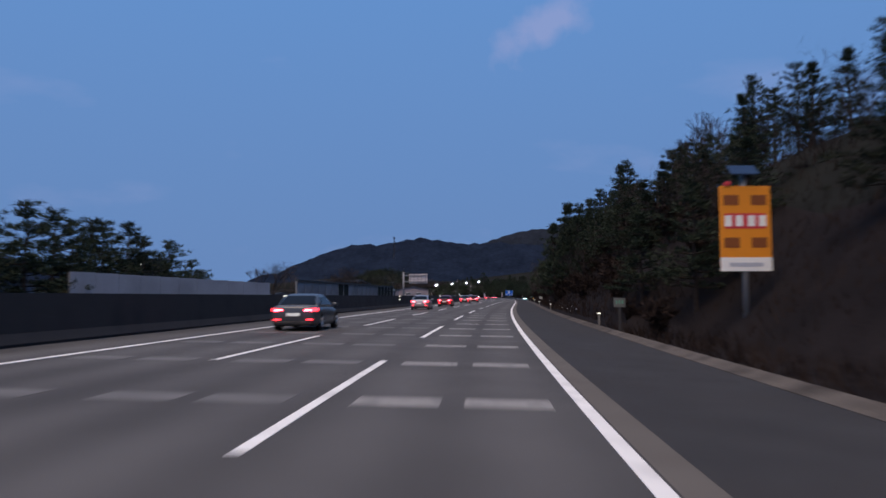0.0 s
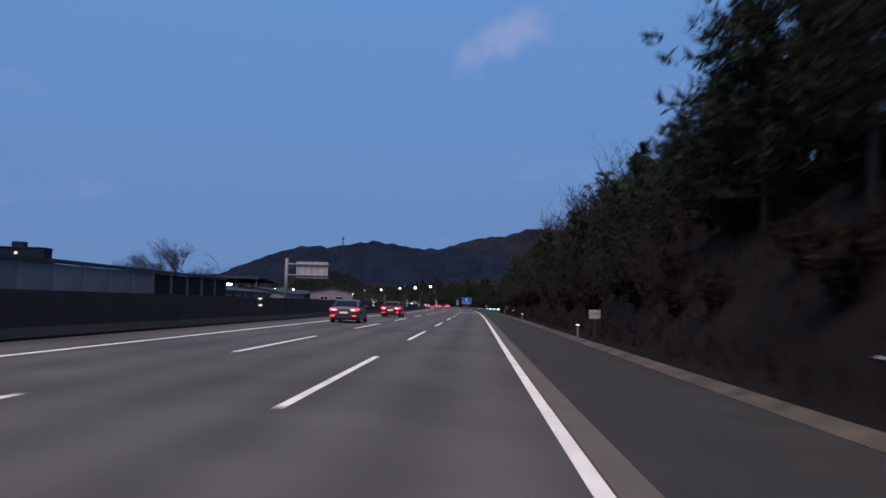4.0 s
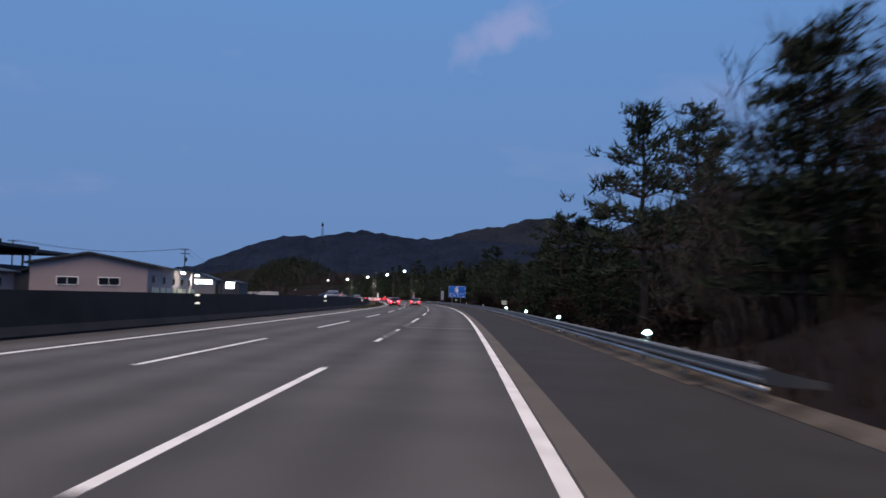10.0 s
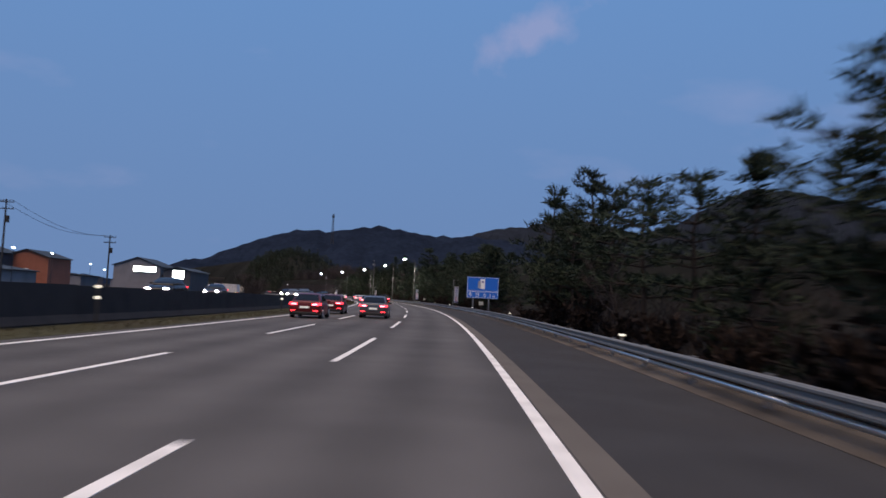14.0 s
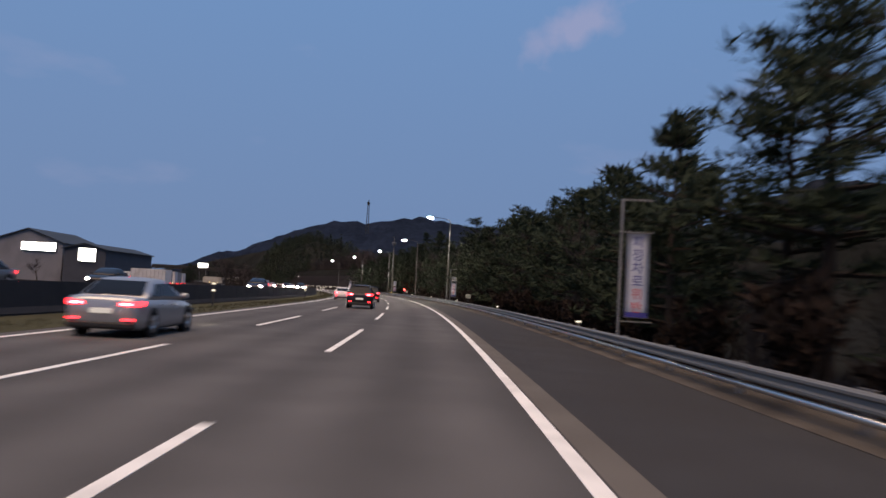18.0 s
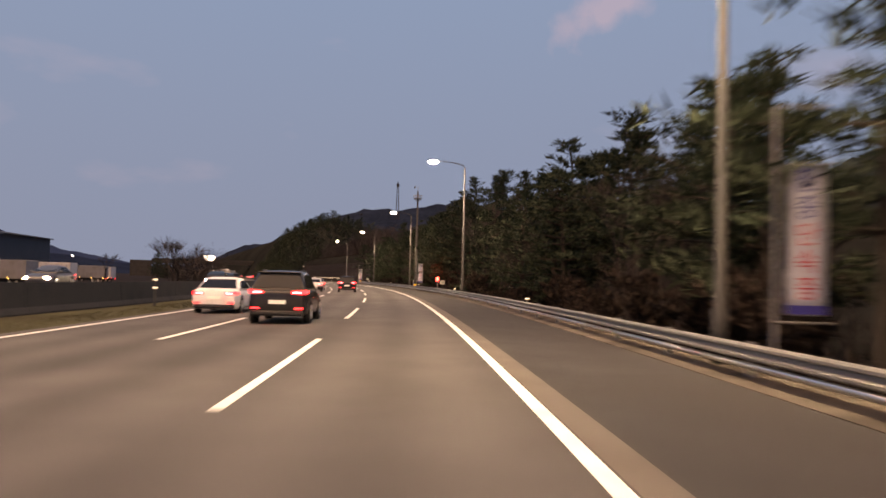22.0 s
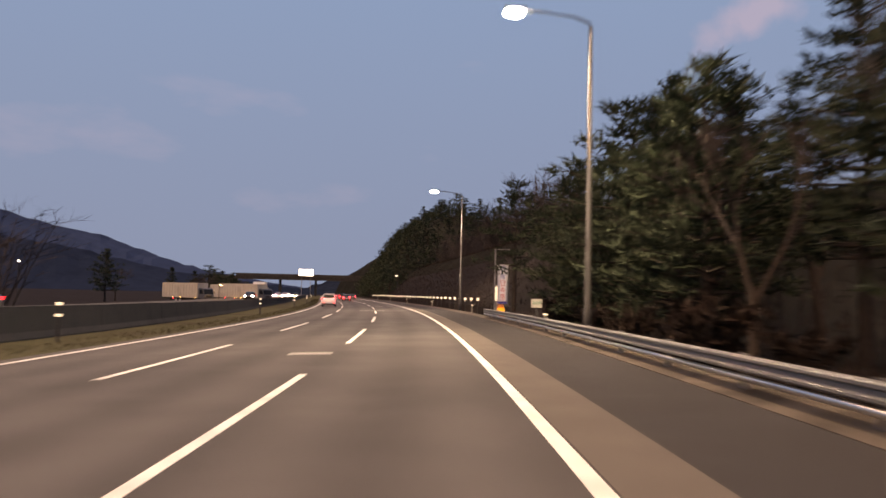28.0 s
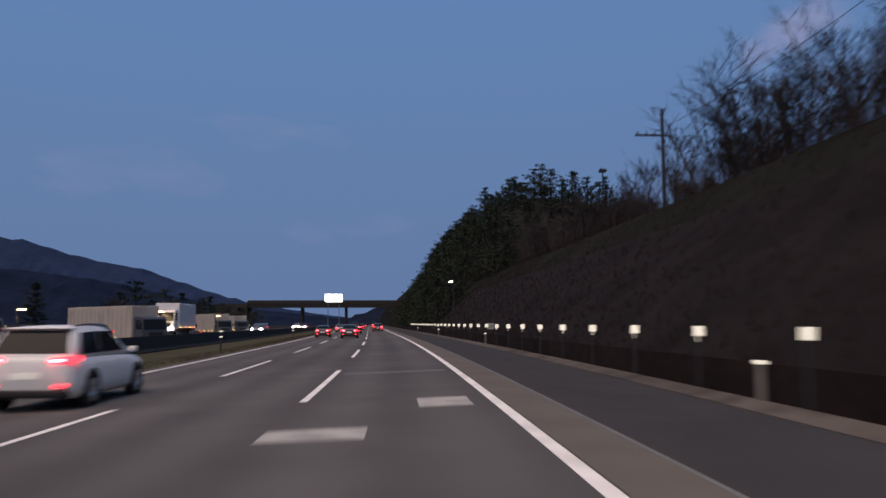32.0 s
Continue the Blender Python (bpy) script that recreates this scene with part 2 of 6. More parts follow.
def ground_z(s, u):
    nz = noise.noise(Vector((s * 0.05, u * 0.08, 0.3)))
    if u > 4.2:
        a, c = bankside(s)
        t = u - 4.2
        z = fall(s, 4.0) - 0.05
        t = max(0.0, t - 3.0 * (1 - smooth01((s - 24) / 14)))
        z += a * (1 - math.exp(-t * 0.075)) * 1.25 + 0.5 * nz * min(1, t / 3) * (a / 13)
        if c > 0:
            q = max(0, t - 0.6)
            cut = min(q * 0.86, 9.2) + max(0, q - 10.7) * 0.12
            nose = min(q, 4) * 1.35 + max(0, min(q - 4, 7)) * 1.75 + max(0, min(q - 11, 6)) * 1.1 + max(0, min(q - 17, 10)) * 0.5 - max(0, min(q - 29, 50)) * 0.3 + 0.8 * nz
            k = smooth01((s - 862) / 50)
            z += c * (cut * (1 - k) + nose * k)
        if a < 6 and c < 0.5:
            z += -0.5 * smooth01(t / 3) * (1 - a / 13) + 0.25 * nz
        return z
    if u < -15.0:
        t = -15.0 - u
        z = fall(s, -13) - 0.1
        return z + (0.25 * nz) * min(1, t / 10) - 0.4 * smooth01(t / 20)
    return fall(s, u) - 0.12


def ground_sheet():
    us = [-1500, -900, -600, -400, -280, -200, -150, -110, -80, -60, -45, -34, -27, -22, -18, -15, -13, -9, -4, 0, 2, 3.4, 4.2, 4.7, 5.3, 6, 7, 8.5, 10,
          12, 14, 17, 20, 24, 29, 35, 42, 50, 60, 75, 95, 130, 180, 260, 400, 700, 1200, 2000]
    ss = [-240, -160, -100] + [-60 + 5 * i for i in range(0, 260)] + [1300, 1400, 1600, 1900, 2390]
    me = bpy.data.meshes.new("ground")
    vs, fs = [], []
    for s in ss:
        for u in us:
            uu = u * (0.45 if u < -600 else 1)
            p = P(s, uu)
            vs.append((p.x, p.y, ground_z(s, uu)))
    n = len(us)
    for i in range(len(ss) - 1):
        for j in range(n - 1):
            a = i * n + j
            fs.append((a, a + 1, a + n + 1, a + n))
    me.from_pydata(vs, [], fs)
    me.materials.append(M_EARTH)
    me.materials.append(M_FOREST_SHADE)
    # wooded ground takes the floor colour that has tree shade painted in
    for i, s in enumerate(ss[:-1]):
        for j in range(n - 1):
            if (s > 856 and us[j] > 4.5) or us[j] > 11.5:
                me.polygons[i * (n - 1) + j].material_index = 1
    me.polygons.foreach_set("use_smooth", [True] * len(me.polygons))
    return tagged(new("ground", me), "dark dry earth with leaf litter beside the motorway", "ground", kind="structure")


ground = ground_sheet()
outer = bmesh.new()
bmesh.ops.create_circle(outer, cap_ends=True, radius=4300, segments=64, matrix=pose(-100, 700, -1.6))
M_FIELD = material("dark_winter_field", (0.03, 0.031, 0.024), 1.0, 0, 0.4, 0.02, 0, 0.3, dirt=(0.02, 0.02, 0.017), dirt_scale=0.01, spec=0.03)
tagged(obj("ground_outer", outer, M_FIELD), "flat dark fields reaching the horizon", "ground", kind="structure")

# ---------- carriageway ----------
S0, S1 = -60, 1250
road = obj("road", sweep(bmesh.new(), span(S0, S1, 4), [(-13.2, -0.1), (-13.2, 0), (-9, 0), (-4, 0), (0.0, 0), (0.12, 0), (0.12, -0.1)]), M_ASPHALT)
across = road.data.attributes.new("across", "FLOAT", "POINT")
for i, v in enumerate(across.data):
    v.value = (-13.2, -13.2, -9.0, -4.0, 0.0, 0.12, 0.12)[i % 7]


def wheel_paths(m):
    """Paler, polished wheel paths along each lane, two to a lane."""
    n, k = m.node_tree.nodes, m.node_tree.links
    bsdf = n["Principled BSDF"]
    src = bsdf.inputs["Base Color"].links[0].from_socket
    at, ad, wave, amp, up, mul = n.new("ShaderNodeAttribute"), n.new("ShaderNodeMath"), n.new("ShaderNodeMath"), n.new("ShaderNodeMath"), n.new("ShaderNodeMath"), n.new("ShaderNodeVectorMath")
    co, low = n.new("ShaderNodeTexCoord"), n.new("ShaderNodeTexNoise")
    at.attribute_name = "across"
    ad.operation, wave.operation, amp.operation, up.operation, mul.operation = "MULTIPLY_ADD", "COSINE", "MULTIPLY", "MULTIPLY_ADD", "SCALE"
    ad.inputs[1].default_value, ad.inputs[2].default_value = 2 * math.pi / 1.8, math.pi
    low.inputs["Scale"].default_value, low.inputs["Detail"].default_value = 0.05, 3
    up.inputs[1].default_value, up.inputs[2].default_value = 0.26, 1.0
    k.new(at.outputs["Fac"], ad.inputs[0])
    k.new(ad.outputs[0], wave.inputs[0])
    k.new(co.outputs["Object"], low.inputs["Vector"])
    k.new(wave.outputs[0], amp.inputs[0])
    k.new(low.outputs["Fac"], amp.inputs[1])
    k.new(amp.outputs[0], up.inputs[0])
    k.new(src, mul.inputs[0])
    k.new(up.outputs[0], mul.inputs["Scale"])
    k.new(mul.outputs["Vector"], bsdf.inputs["Base Color"])


M_LANES = material("worn_lane_asphalt", (0.090, 0.087, 0.086), 0.92, 0, 0.24, 0.5, 0.5, 90, dirt=(0.068, 0.066, 0.066), dirt_scale=0.12, spec=0.12)
wheel_paths(M_LANES)
road.data.materials[0] = M_LANES
tagged(road, "grey worn asphalt motorway carriageway with three lanes", "road", kind="structure")


def strip_width(s):
    """The paler paving beside the edge line grows wider past the bend."""
    return 0.5 + 0.5 * max(0.0, min(1.0, (s - 580) / 50))


bm = bmesh.new()
rows = []
for s in span(S0, S1, 4):
    w = strip_width(s)
    rows.append([bm.verts.new(PR(s, u, z)) for u, z in ((0.12, -0.02), (0.12, 0.004), (w, 0.004), (w, -0.02))])
for a, b in zip(rows, rows[1:]):
    for j in range(3):
        bm.faces.new((a[j], a[j + 1], b[j + 1], b[j]))
tagged(obj("shoulder_strip", bm, M_STRIP), "paler strip of asphalt beside the edge line", "road", kind="structure")
tagged(obj("shoulder", sweep(bmesh.new(), span(S0, S1, 4), [(0.5, -0.1), (0.5, 0.0), (2, 0), (3.85, 0), (3.85, -0.1)], outer=True), M_ASPHALT2),
       "dark asphalt hard shoulder", "road", kind="structure")
kerb = tagged(new("gutter"), "pale dirty concrete gutter edge along the shoulder", "kerb", kind="structure")
for a in range(S0, S1, 10):
    edge = [(3.6, -0.1), (3.6, 0.012), (3.95, 0.03), (4.2, 0.09), (4.7, 0.12), (4.95, 0.08), (4.95, -0.15)] if 246 <= a + 5 < 706 else [(3.85, -0.1), (3.85, 0.012), (4.05, 0.04), (4.2, 0.10), (4.36, 0.11), (4.4, -0.15)]
    part("gutter_segment", sweep(bmesh.new(), span(a, min(a + 9.97, S1), 5), edge, outer=True), M_GUTTER, kerb)


def stripe(name, s0, s1, u, w, mat, label, parent=None, lift=0.006):
    o = obj(name, sweep(bmesh.new(), span(s0, s1, 3), [(u - w / 2, lift - 0.01), (u - w / 2, lift), (u + w / 2, lift), (u + w / 2, lift - 0.01)]), mat, parent)
    return tagged(o, label, "road marking", kind="structure") if parent is None else o


stripe("edge_line", S0, S1, 0.0, 0.18, M_PAINT, "solid white edge line along the shoulder")
stripe("shoulder_seam", 706, S1, 1.0, 0.07, M_GHOST, "thin faded line along the edge of the shoulder strip")
stripe("median_edge_line", S0, S1, -10.8, 0.18, M_PAINT, "solid white line along the median")
lane_line = tagged(new("lane_line"), "broken white lane lines on the asphalt", "road marking", kind="structure")
for k in range(-3, 62):
    for u, ph in ((-3.6, 0.0), (-7.2, 9.7 - 20)):
        stripe("dash", 20 * k + ph, 20 * k + 10.3 + ph, u, 0.15, M_PAINT, "", lane_line)
# ---------- hills ----------
def ridge(name, eye, dist, line, depth, mat, label, rough=4.0, seed=0.0, cell=12.0):
    """A wooded ridge whose crest runs at dist metres from eye, given as (bearing, elevation) in degrees; falls to the ground before and behind."""
    azs, els = [a for a, e in line], [e for a, e in line]
    n = int(abs(azs[0] - azs[-1]) * math.pi / 180 * dist / cell)
    prof = [(-1.0, 0.0), (-0.8, 0.12), (-0.6, 0.33), (-0.4, 0.58), (-0.25, 0.76), (-0.12, 0.91), (-0.05, 0.97), (0.0, 1.0), (0.08, 0.97), (0.5, 0.55), (1.0, 0.0)]
    vs, fs = [], []
    for i in range(n + 1):
        t = i / n
        az = azs[0] + (azs[-1] - azs[0]) * t
        el = float(np.interp(az, azs, els)) if azs[0] < azs[-1] else float(np.interp(-az, [-q for q in azs], els))
        for k, (d, hh) in enumerate(prof):
            r = dist + d * depth
            h = dist * math.tan(radians(el)) * hh
            x, y = eye[0] - math.sin(radians(az)) * r, eye[1] + math.cos(radians(az)) * r
            if hh > 0:
                h += rough * (noise.noise(Vector((x * 0.09, y * 0.09, seed))) + 0.7 * noise.noise(Vector((x * 0.22, y * 0.22, seed + 3)))) * min(1, hh * 2)
            vs.append((x, y, h - 1.5 if hh > 0 else -3.0))
    m = len(prof)
    for i in range(n):
        for k in range(m - 1):
            a = i * m + k
            fs.append((a, a + 1, a + m + 1, a + m))
    me = bpy.data.meshes.new(name)
    me.from_pydata(vs, [], fs)
    me.materials.append(mat)
    return tagged(new(name, me), label, "hill", kind="structure")


# all four ridges carry the air's haze as bluish base colour
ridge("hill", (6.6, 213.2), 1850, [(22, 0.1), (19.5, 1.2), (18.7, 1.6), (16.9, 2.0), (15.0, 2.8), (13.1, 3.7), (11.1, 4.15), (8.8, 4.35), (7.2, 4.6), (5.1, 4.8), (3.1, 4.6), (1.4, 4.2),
                                  (-0.6, 4.4), (-4, 4.2), (-10, 3.8), (-16, 3.0), (-25, 1.5)], 400, material("far_wooded_hill", (0.012, 0.018, 0.032), 1.0, 0, 0.4, 0.02, 0, 0.1, spec=0.0), "dark wooded hill with bluish haze painted into its colour", 7.0, 0.0, 16.0)
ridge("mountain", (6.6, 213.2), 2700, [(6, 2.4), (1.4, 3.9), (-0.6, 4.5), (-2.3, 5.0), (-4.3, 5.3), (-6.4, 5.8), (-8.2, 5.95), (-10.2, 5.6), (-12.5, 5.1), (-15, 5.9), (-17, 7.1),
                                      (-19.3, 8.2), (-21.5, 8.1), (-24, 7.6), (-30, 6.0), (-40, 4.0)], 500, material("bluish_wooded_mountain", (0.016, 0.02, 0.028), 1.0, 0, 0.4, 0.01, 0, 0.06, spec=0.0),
      "dark wooded mountain beyond the hill, bluish haze painted in", 9.0, 5.0, 18.0)
ridge("mountain", (-44.8, 671.9), 2300, [(66, 4.0), (58, 5.6), (52, 5.9), (47.6, 5.3), (45.7, 4.75), (44.4, 4.3), (40.9, 3.75), (37.2, 2.45), (34.2, 1.6), (31, 1.0), (27, 0.4)], 600, M_FAR_HAZE,
      "mountain far beyond the fields, blue haze painted in", 6.0, 9.0, 22.0)
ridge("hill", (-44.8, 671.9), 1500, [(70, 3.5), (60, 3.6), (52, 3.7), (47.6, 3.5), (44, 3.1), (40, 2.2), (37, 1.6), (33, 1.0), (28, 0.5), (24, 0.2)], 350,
      material("dusky_blue_hill", (0.011, 0.018, 0.036), 1.0, 0, 0.3, 0.01, 0, 0.05, spec=0.0), "dark hill beyond the fields, blue haze painted in", 6.0, 2.0, 18.0)

# ---------- median barrier: low dark concrete wall with a screen on it ----------
barrier = tagged(new("median_barrier"), "long dark stained concrete median barrier", "barrier", kind="structure")
for a in range(-60, 1240, 10):
    k = barrier_height(a + 5)
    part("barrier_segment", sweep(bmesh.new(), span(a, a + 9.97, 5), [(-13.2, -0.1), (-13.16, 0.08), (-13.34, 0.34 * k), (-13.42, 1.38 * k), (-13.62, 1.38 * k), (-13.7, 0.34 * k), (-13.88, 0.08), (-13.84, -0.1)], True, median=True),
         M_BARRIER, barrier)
# grass verge before the barrier
tagged(obj("verge", sweep(bmesh.new(), span(330, S1, 4), [(-11.4, -0.05), (-11.4, 0.012), (-12.3, 0.03), (-13.2, 0.02), (-13.2, -0.06)], median=True), M_GRASS), "strip of dull dry grass along the median",
       "verge", kind="structure")
# the other carriageway
bm = bmesh.new()
rows = []
for s in span(S0, S1, 6):
    k, w = far_level(s), median_shift(s)
    rows.append([bm.verts.new(P(s, u + w, z + fall(s, u))) for u, z in ((-28.0, 0.2), (-27.0, k), (-20, k), (-14.6, k), (-14.0, 0.2))])
for a, b in zip(rows, rows[1:]):
    for j in range(4):
        bm.faces.new((a[j], a[j + 1], b[j + 1], b[j]))
tagged(obj("far_carriageway", bm, M_ASPHALT), "asphalt carriageway for oncoming traffic", "road",
       kind="structure")

# ---------- guardrail on the right ----------
def guardrail(s0, s1):
    g = tagged(new("guardrail"), "galvanised steel double guardrail beside the shoulder", "guardrail")
    wave = [(4.03, 0.625), (3.94, 0.62), (3.90, 0.59), (3.90, 0.55), (3.94, 0.52), (3.94, 0.46), (3.90, 0.43), (3.90, 0.395), (3.94, 0.37), (4.03, 0.365)]
    low = [(3.97 + 0.055 * math.cos(a * math.pi / 5), 0.275 + 0.055 * math.sin(a * math.pi / 5)) for a in range(10)]
    a = s0
    while a < s1 - 0.1:
        b = min(a + 8.0, s1)
        part("beam", sweep(bmesh.new(), span(a, b, 4), wave + [(4.06, 0.37), (4.06, 0.615)], True, True), M_STEEL, g, smooth=False)
        part("lower_beam", sweep(bmesh.new(), span(a, b, 4), low, True, True), M_RAILPIPE, g, smooth=True)
        a = b
    post = None
    for s in np.arange(s0 + 1, s1, 4.0):
        z = fall(s, 4.13)
        m = at_road(s, 4.13 + verge_shift(s), z)
        if post is None:
            bm = bmesh.new()
            tube(bm, [(0, 0, -0.3), (0, 0, 0.64)], 0.065, 8)
            post = bm
            o = part("post", bm, M_STEEL_DULL, g)
            data = o.data
        else:
            o = new("post", data)
            o.parent = g
        o.matrix_world = m
    # rounded end piece
    bm = bmesh.new()
    end = [(s0, 3.94, 1.0), (s0 - 0.6, 4.0, 0.8), (s0 - 1.1, 4.15, 0.55), (s0 - 1.3, 4.35, 0.4)]
    sec = []
    for s, u, k in end:
        sec.append([bm.verts.new(P(s, u, fall(s, 4.0) + 0.48 + z * k * 0.85)) for z in (-0.14, 0.0, 0.17)])
    for p, q in zip(sec, sec[1:]):
        for j in range(2):
            bm.faces.new((p[j], p[j + 1], q[j + 1], q[j]))
    bmesh.ops.solidify(bm, geom=bm.faces[:], thickness=0.02)
    part("end_terminal", bm, M_STEEL, g)
    return g


guardrail(247, 710)

# ---------- street lamps ----------
M_POLE = material("weathered_grey_pole", (0.04, 0.04, 0.042), 0.75, 0.1, 0.15, 2.0, 0.1, 30)
M_LAMP = glow("lamp_glass", (0.85, 1.0, 0.97), 260)


def street_lamp(s, u=4.34):
    h = 11.0
    e = thing("street_lamp", at_road(s, u, fall(s, 4) - 0.1), "tall grey steel street lamp lit white, standing behind the guardrail", "street lamp", "street lamps along the bend")
    bm = bmesh.new()
    tube(bm, [(0, 0, 0), (0, 0, 1.2), (0, 0, 1.25), (0, 0, h)], [0.15, 0.145, 0.11, 0.065], 10)
    part("pole", bm, M_POLE, e, smooth=True)
    bm = bmesh.new()
    box(bm, -0.22, 0.22, -0.22, 0.22, 0, 0.05)
    part("base_plate", bm, M_STEEL_DULL, e)
    bm = bmesh.new()
    tube(bm, [(0, 0, h - 0.1), (-0.05, 0, h + 0.12), (-0.6, 0, h + 0.32), (-1.6, 0, h + 0.45), (-2.3, 0, h + 0.48)], [0.05, 0.045, 0.04, 0.035, 0.035], 8)
    part("arm", bm, M_POLE, e, smooth=True)
    bm = bmesh.new()
    box(bm, -3.05, -2.25, -0.16, 0.16, h + 0.44, h + 0.58, 0.04)
    head = part("lamp_head", bm, M_POLE, e)
    bm = bmesh.new()
    bmesh.ops.create_uvsphere(bm, u_segments=14, v_segments=8, radius=1.0)
    bmesh.ops.transform(bm, matrix=Matrix.Translation((-2.67, 0, h + 0.40)) @ Matrix.Diagonal((0.40, 0.22, 0.16, 1)), verts=bm.verts)
    part("lamp_glass", bm, M_LAMP, head, "glowing white lamp glass")
    l = new("street_lamp_light", bpy.data.lights.new("street_lamp_light", "SPOT"))
    l.data.energy, l.data.color, l.data.spot_size, l.data.spot_blend, l.data.shadow_soft_size = 6800, (1.0, 0.96, 0.86), radians(172), 0.25, 0.15
    l.matrix_world = at_road(s, u, fall(s, 4) + h + 0.06) @ Matrix.Translation((-2.67, 0, 0))
    return e


LAMPS = [525.8, 576.3, 628.5, 681.9, 729.4]
for s in LAMPS:
    street_lamp(s)
# ---------- trees ----------
M_BARK = material("dark_bark", (0.042, 0.034, 0.030), 1.0, 0, 0.4, 3.0, 0.6, 20, spec=0.05, each=0.2)
M_NEEDLE = material("dark_pine_needles", (0.026, 0.035, 0.023), 0.9, 0, 0.4, 0.7, 0.0, 6, spec=0.08, each=0.3)
M_TWIG = material("bare_winter_twigs", (0.044, 0.037, 0.036), 1.0, 0, 0.3, 2.0, 0.0, 10, spec=0.05, each=0.2)
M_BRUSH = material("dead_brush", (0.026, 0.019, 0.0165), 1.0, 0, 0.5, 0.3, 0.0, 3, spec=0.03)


def mesh_of(name, vs, fs, mat):
    me = bpy.data.meshes.new(name)
    me.from_pydata(vs, [], fs)
    me.materials.append(mat)
    return me


def limb(vs, fs, a, b, r0, r1, n=4):
    d = (b - a).normalized()
    x = d.cross(Vector((0.3, 0.9, 0.2)))
    x = x.normalized() if x.length > 0.05 else Vector((1, 0, 0))
    y = d.cross(x)
    k = len(vs)
    for p, r in ((a, r0), (b, r1)):
        for j in range(n):
            t = 2 * math.pi * j / n
            vs.append(p + (x * math.cos(t) + y * math.sin(t)) * r)
    for j in range(n):
        fs.append((k + j, k + (j + 1) % n, k + n + (j + 1) % n, k + n + j))


def twig(vs, fs, a, b, r):
    """A twig so thin that one sliver does for it."""
    d = b - a
    x = d.cross(Vector((0.37, 0.61, 0.7)))
    x = x.normalized() * r if x.length > 1e-4 else Vector((r, 0, 0))
    k = len(vs)
    vs += [a - x, a + x, b]
    fs.append((k, k + 1, k + 2))


def tuft(vs, fs, p, d, n, size, rnd, width=0.16):
    for _ in range(n):
        w = (d * 0.7 + Vector((rnd.uniform(-1, 1), rnd.uniform(-1, 1), rnd.uniform(-0.6, 1)))).normalized()
        side = w.cross(Vector((rnd.uniform(-1, 1), rnd.uniform(-1, 1), rnd.uniform(-1, 1))))
        side = side.normalized() if side.length > 0.05 else Vector((1, 0, 0))
        ln = size * rnd.uniform(0.6, 1.3)
        q = p + Vector((rnd.uniform(-1, 1), rnd.uniform(-1, 1), rnd.uniform(-0.6, 0.6))) * size * 0.6
        k = len(vs)
        vs += [q - side * ln * width, q + side * ln * width, q + w * ln]
        fs.append((k, k + 1, k + 2))


def pine_tree(seed, h, clear, spread, layers, droop=0.0, cone=False, dense=1.0):
    """A pine: bent trunk, tiers of limbs that carry tufts of needles."""
    rnd = random.Random(seed)
    tv, tf, cv, cf = [], [], [], []
    pts = [Vector((0, 0, -0.6))]
    for i in range(1, 8):
        pts.append(Vector((rnd.uniform(-1, 1) * 0.02 * h * (i / 7), rnd.uniform(-1, 1) * 0.02 * h * (i / 7), h * i / 7)))
    for i in range(7):
        limb(tv, tf, pts[i], pts[i + 1], 0.018 * h * (1 - i / 7.4) + 0.02, 0.018 * h * (1 - (i + 1) / 7.4) + 0.02, 7)
    for L in range(layers):
        f = clear + (1 - clear) * (L + rnd.uniform(-0.3, 0.3)) / (layers - 1)
        f = max(clear, min(0.985, f))
        z = f * h
        i = min(6, int(f * 7))
        base = pts[i].lerp(pts[i + 1], f * 7 - i)
        g = (f - clear) / (1 - clear)
        reach = spread * ((1 - g) ** 0.85 + 0.06 if cone else (0.55 + 0.45 * math.sin(math.pi * min(1, g * 0.9 + 0.25))) * (1 - 0.55 * g ** 3))
        nb = rnd.choice((3, 4, 5))
        a0 = rnd.uniform(0, 6.28)
        for b in range(nb):
            a = a0 + 6.28 * b / nb + rnd.uniform(-0.5, 0.5)
            ln = reach * rnd.uniform(0.55, 1.15)
            rise = rnd.uniform(0.0, 0.28) + 0.35 * g - droop
            d = Vector((math.cos(a), math.sin(a), rise)).normalized()
            tip = base + d * ln
            mid = base + d * ln * 0.55 + Vector((0, 0, -0.04 * ln))
            limb(tv, tf, base, mid, 0.035 + 0.006 * h * (1 - g), 0.03, 4)
            limb(tv, tf, mid, tip, 0.03, 0.012, 3)
            m = max(2, int(ln * 2.6 * dense))
            for q in range(m):
                t = 0.3 + 0.7 * (q + rnd.random()) / m
                p = base + d * ln * t + Vector((rnd.uniform(-1, 1), rnd.uniform(-1, 1), rnd.uniform(-0.25, 0.35))) * 0.28 * ln * (0.5 + t) * 0.6
                tuft(cv, cf, p, (d + Vector((0, 0, 0.4))).normalized(), 14 if dense > 0.7 else 8, 0.45 if dense > 0.7 else 0.6, rnd, 0.115 if dense > 0.7 else 0.15)
    for q in range(9):
        tuft(cv, cf, pts[6].lerp(pts[7], 0.15 + 0.85 * q / 8), Vector((0, 0, 1)), 9, 0.5 - 0.02 * q, rnd, 0.12)
    return mesh_of("trunk", tv, tf, M_BARK), mesh_of("crown", cv, cf, M_NEEDLE)


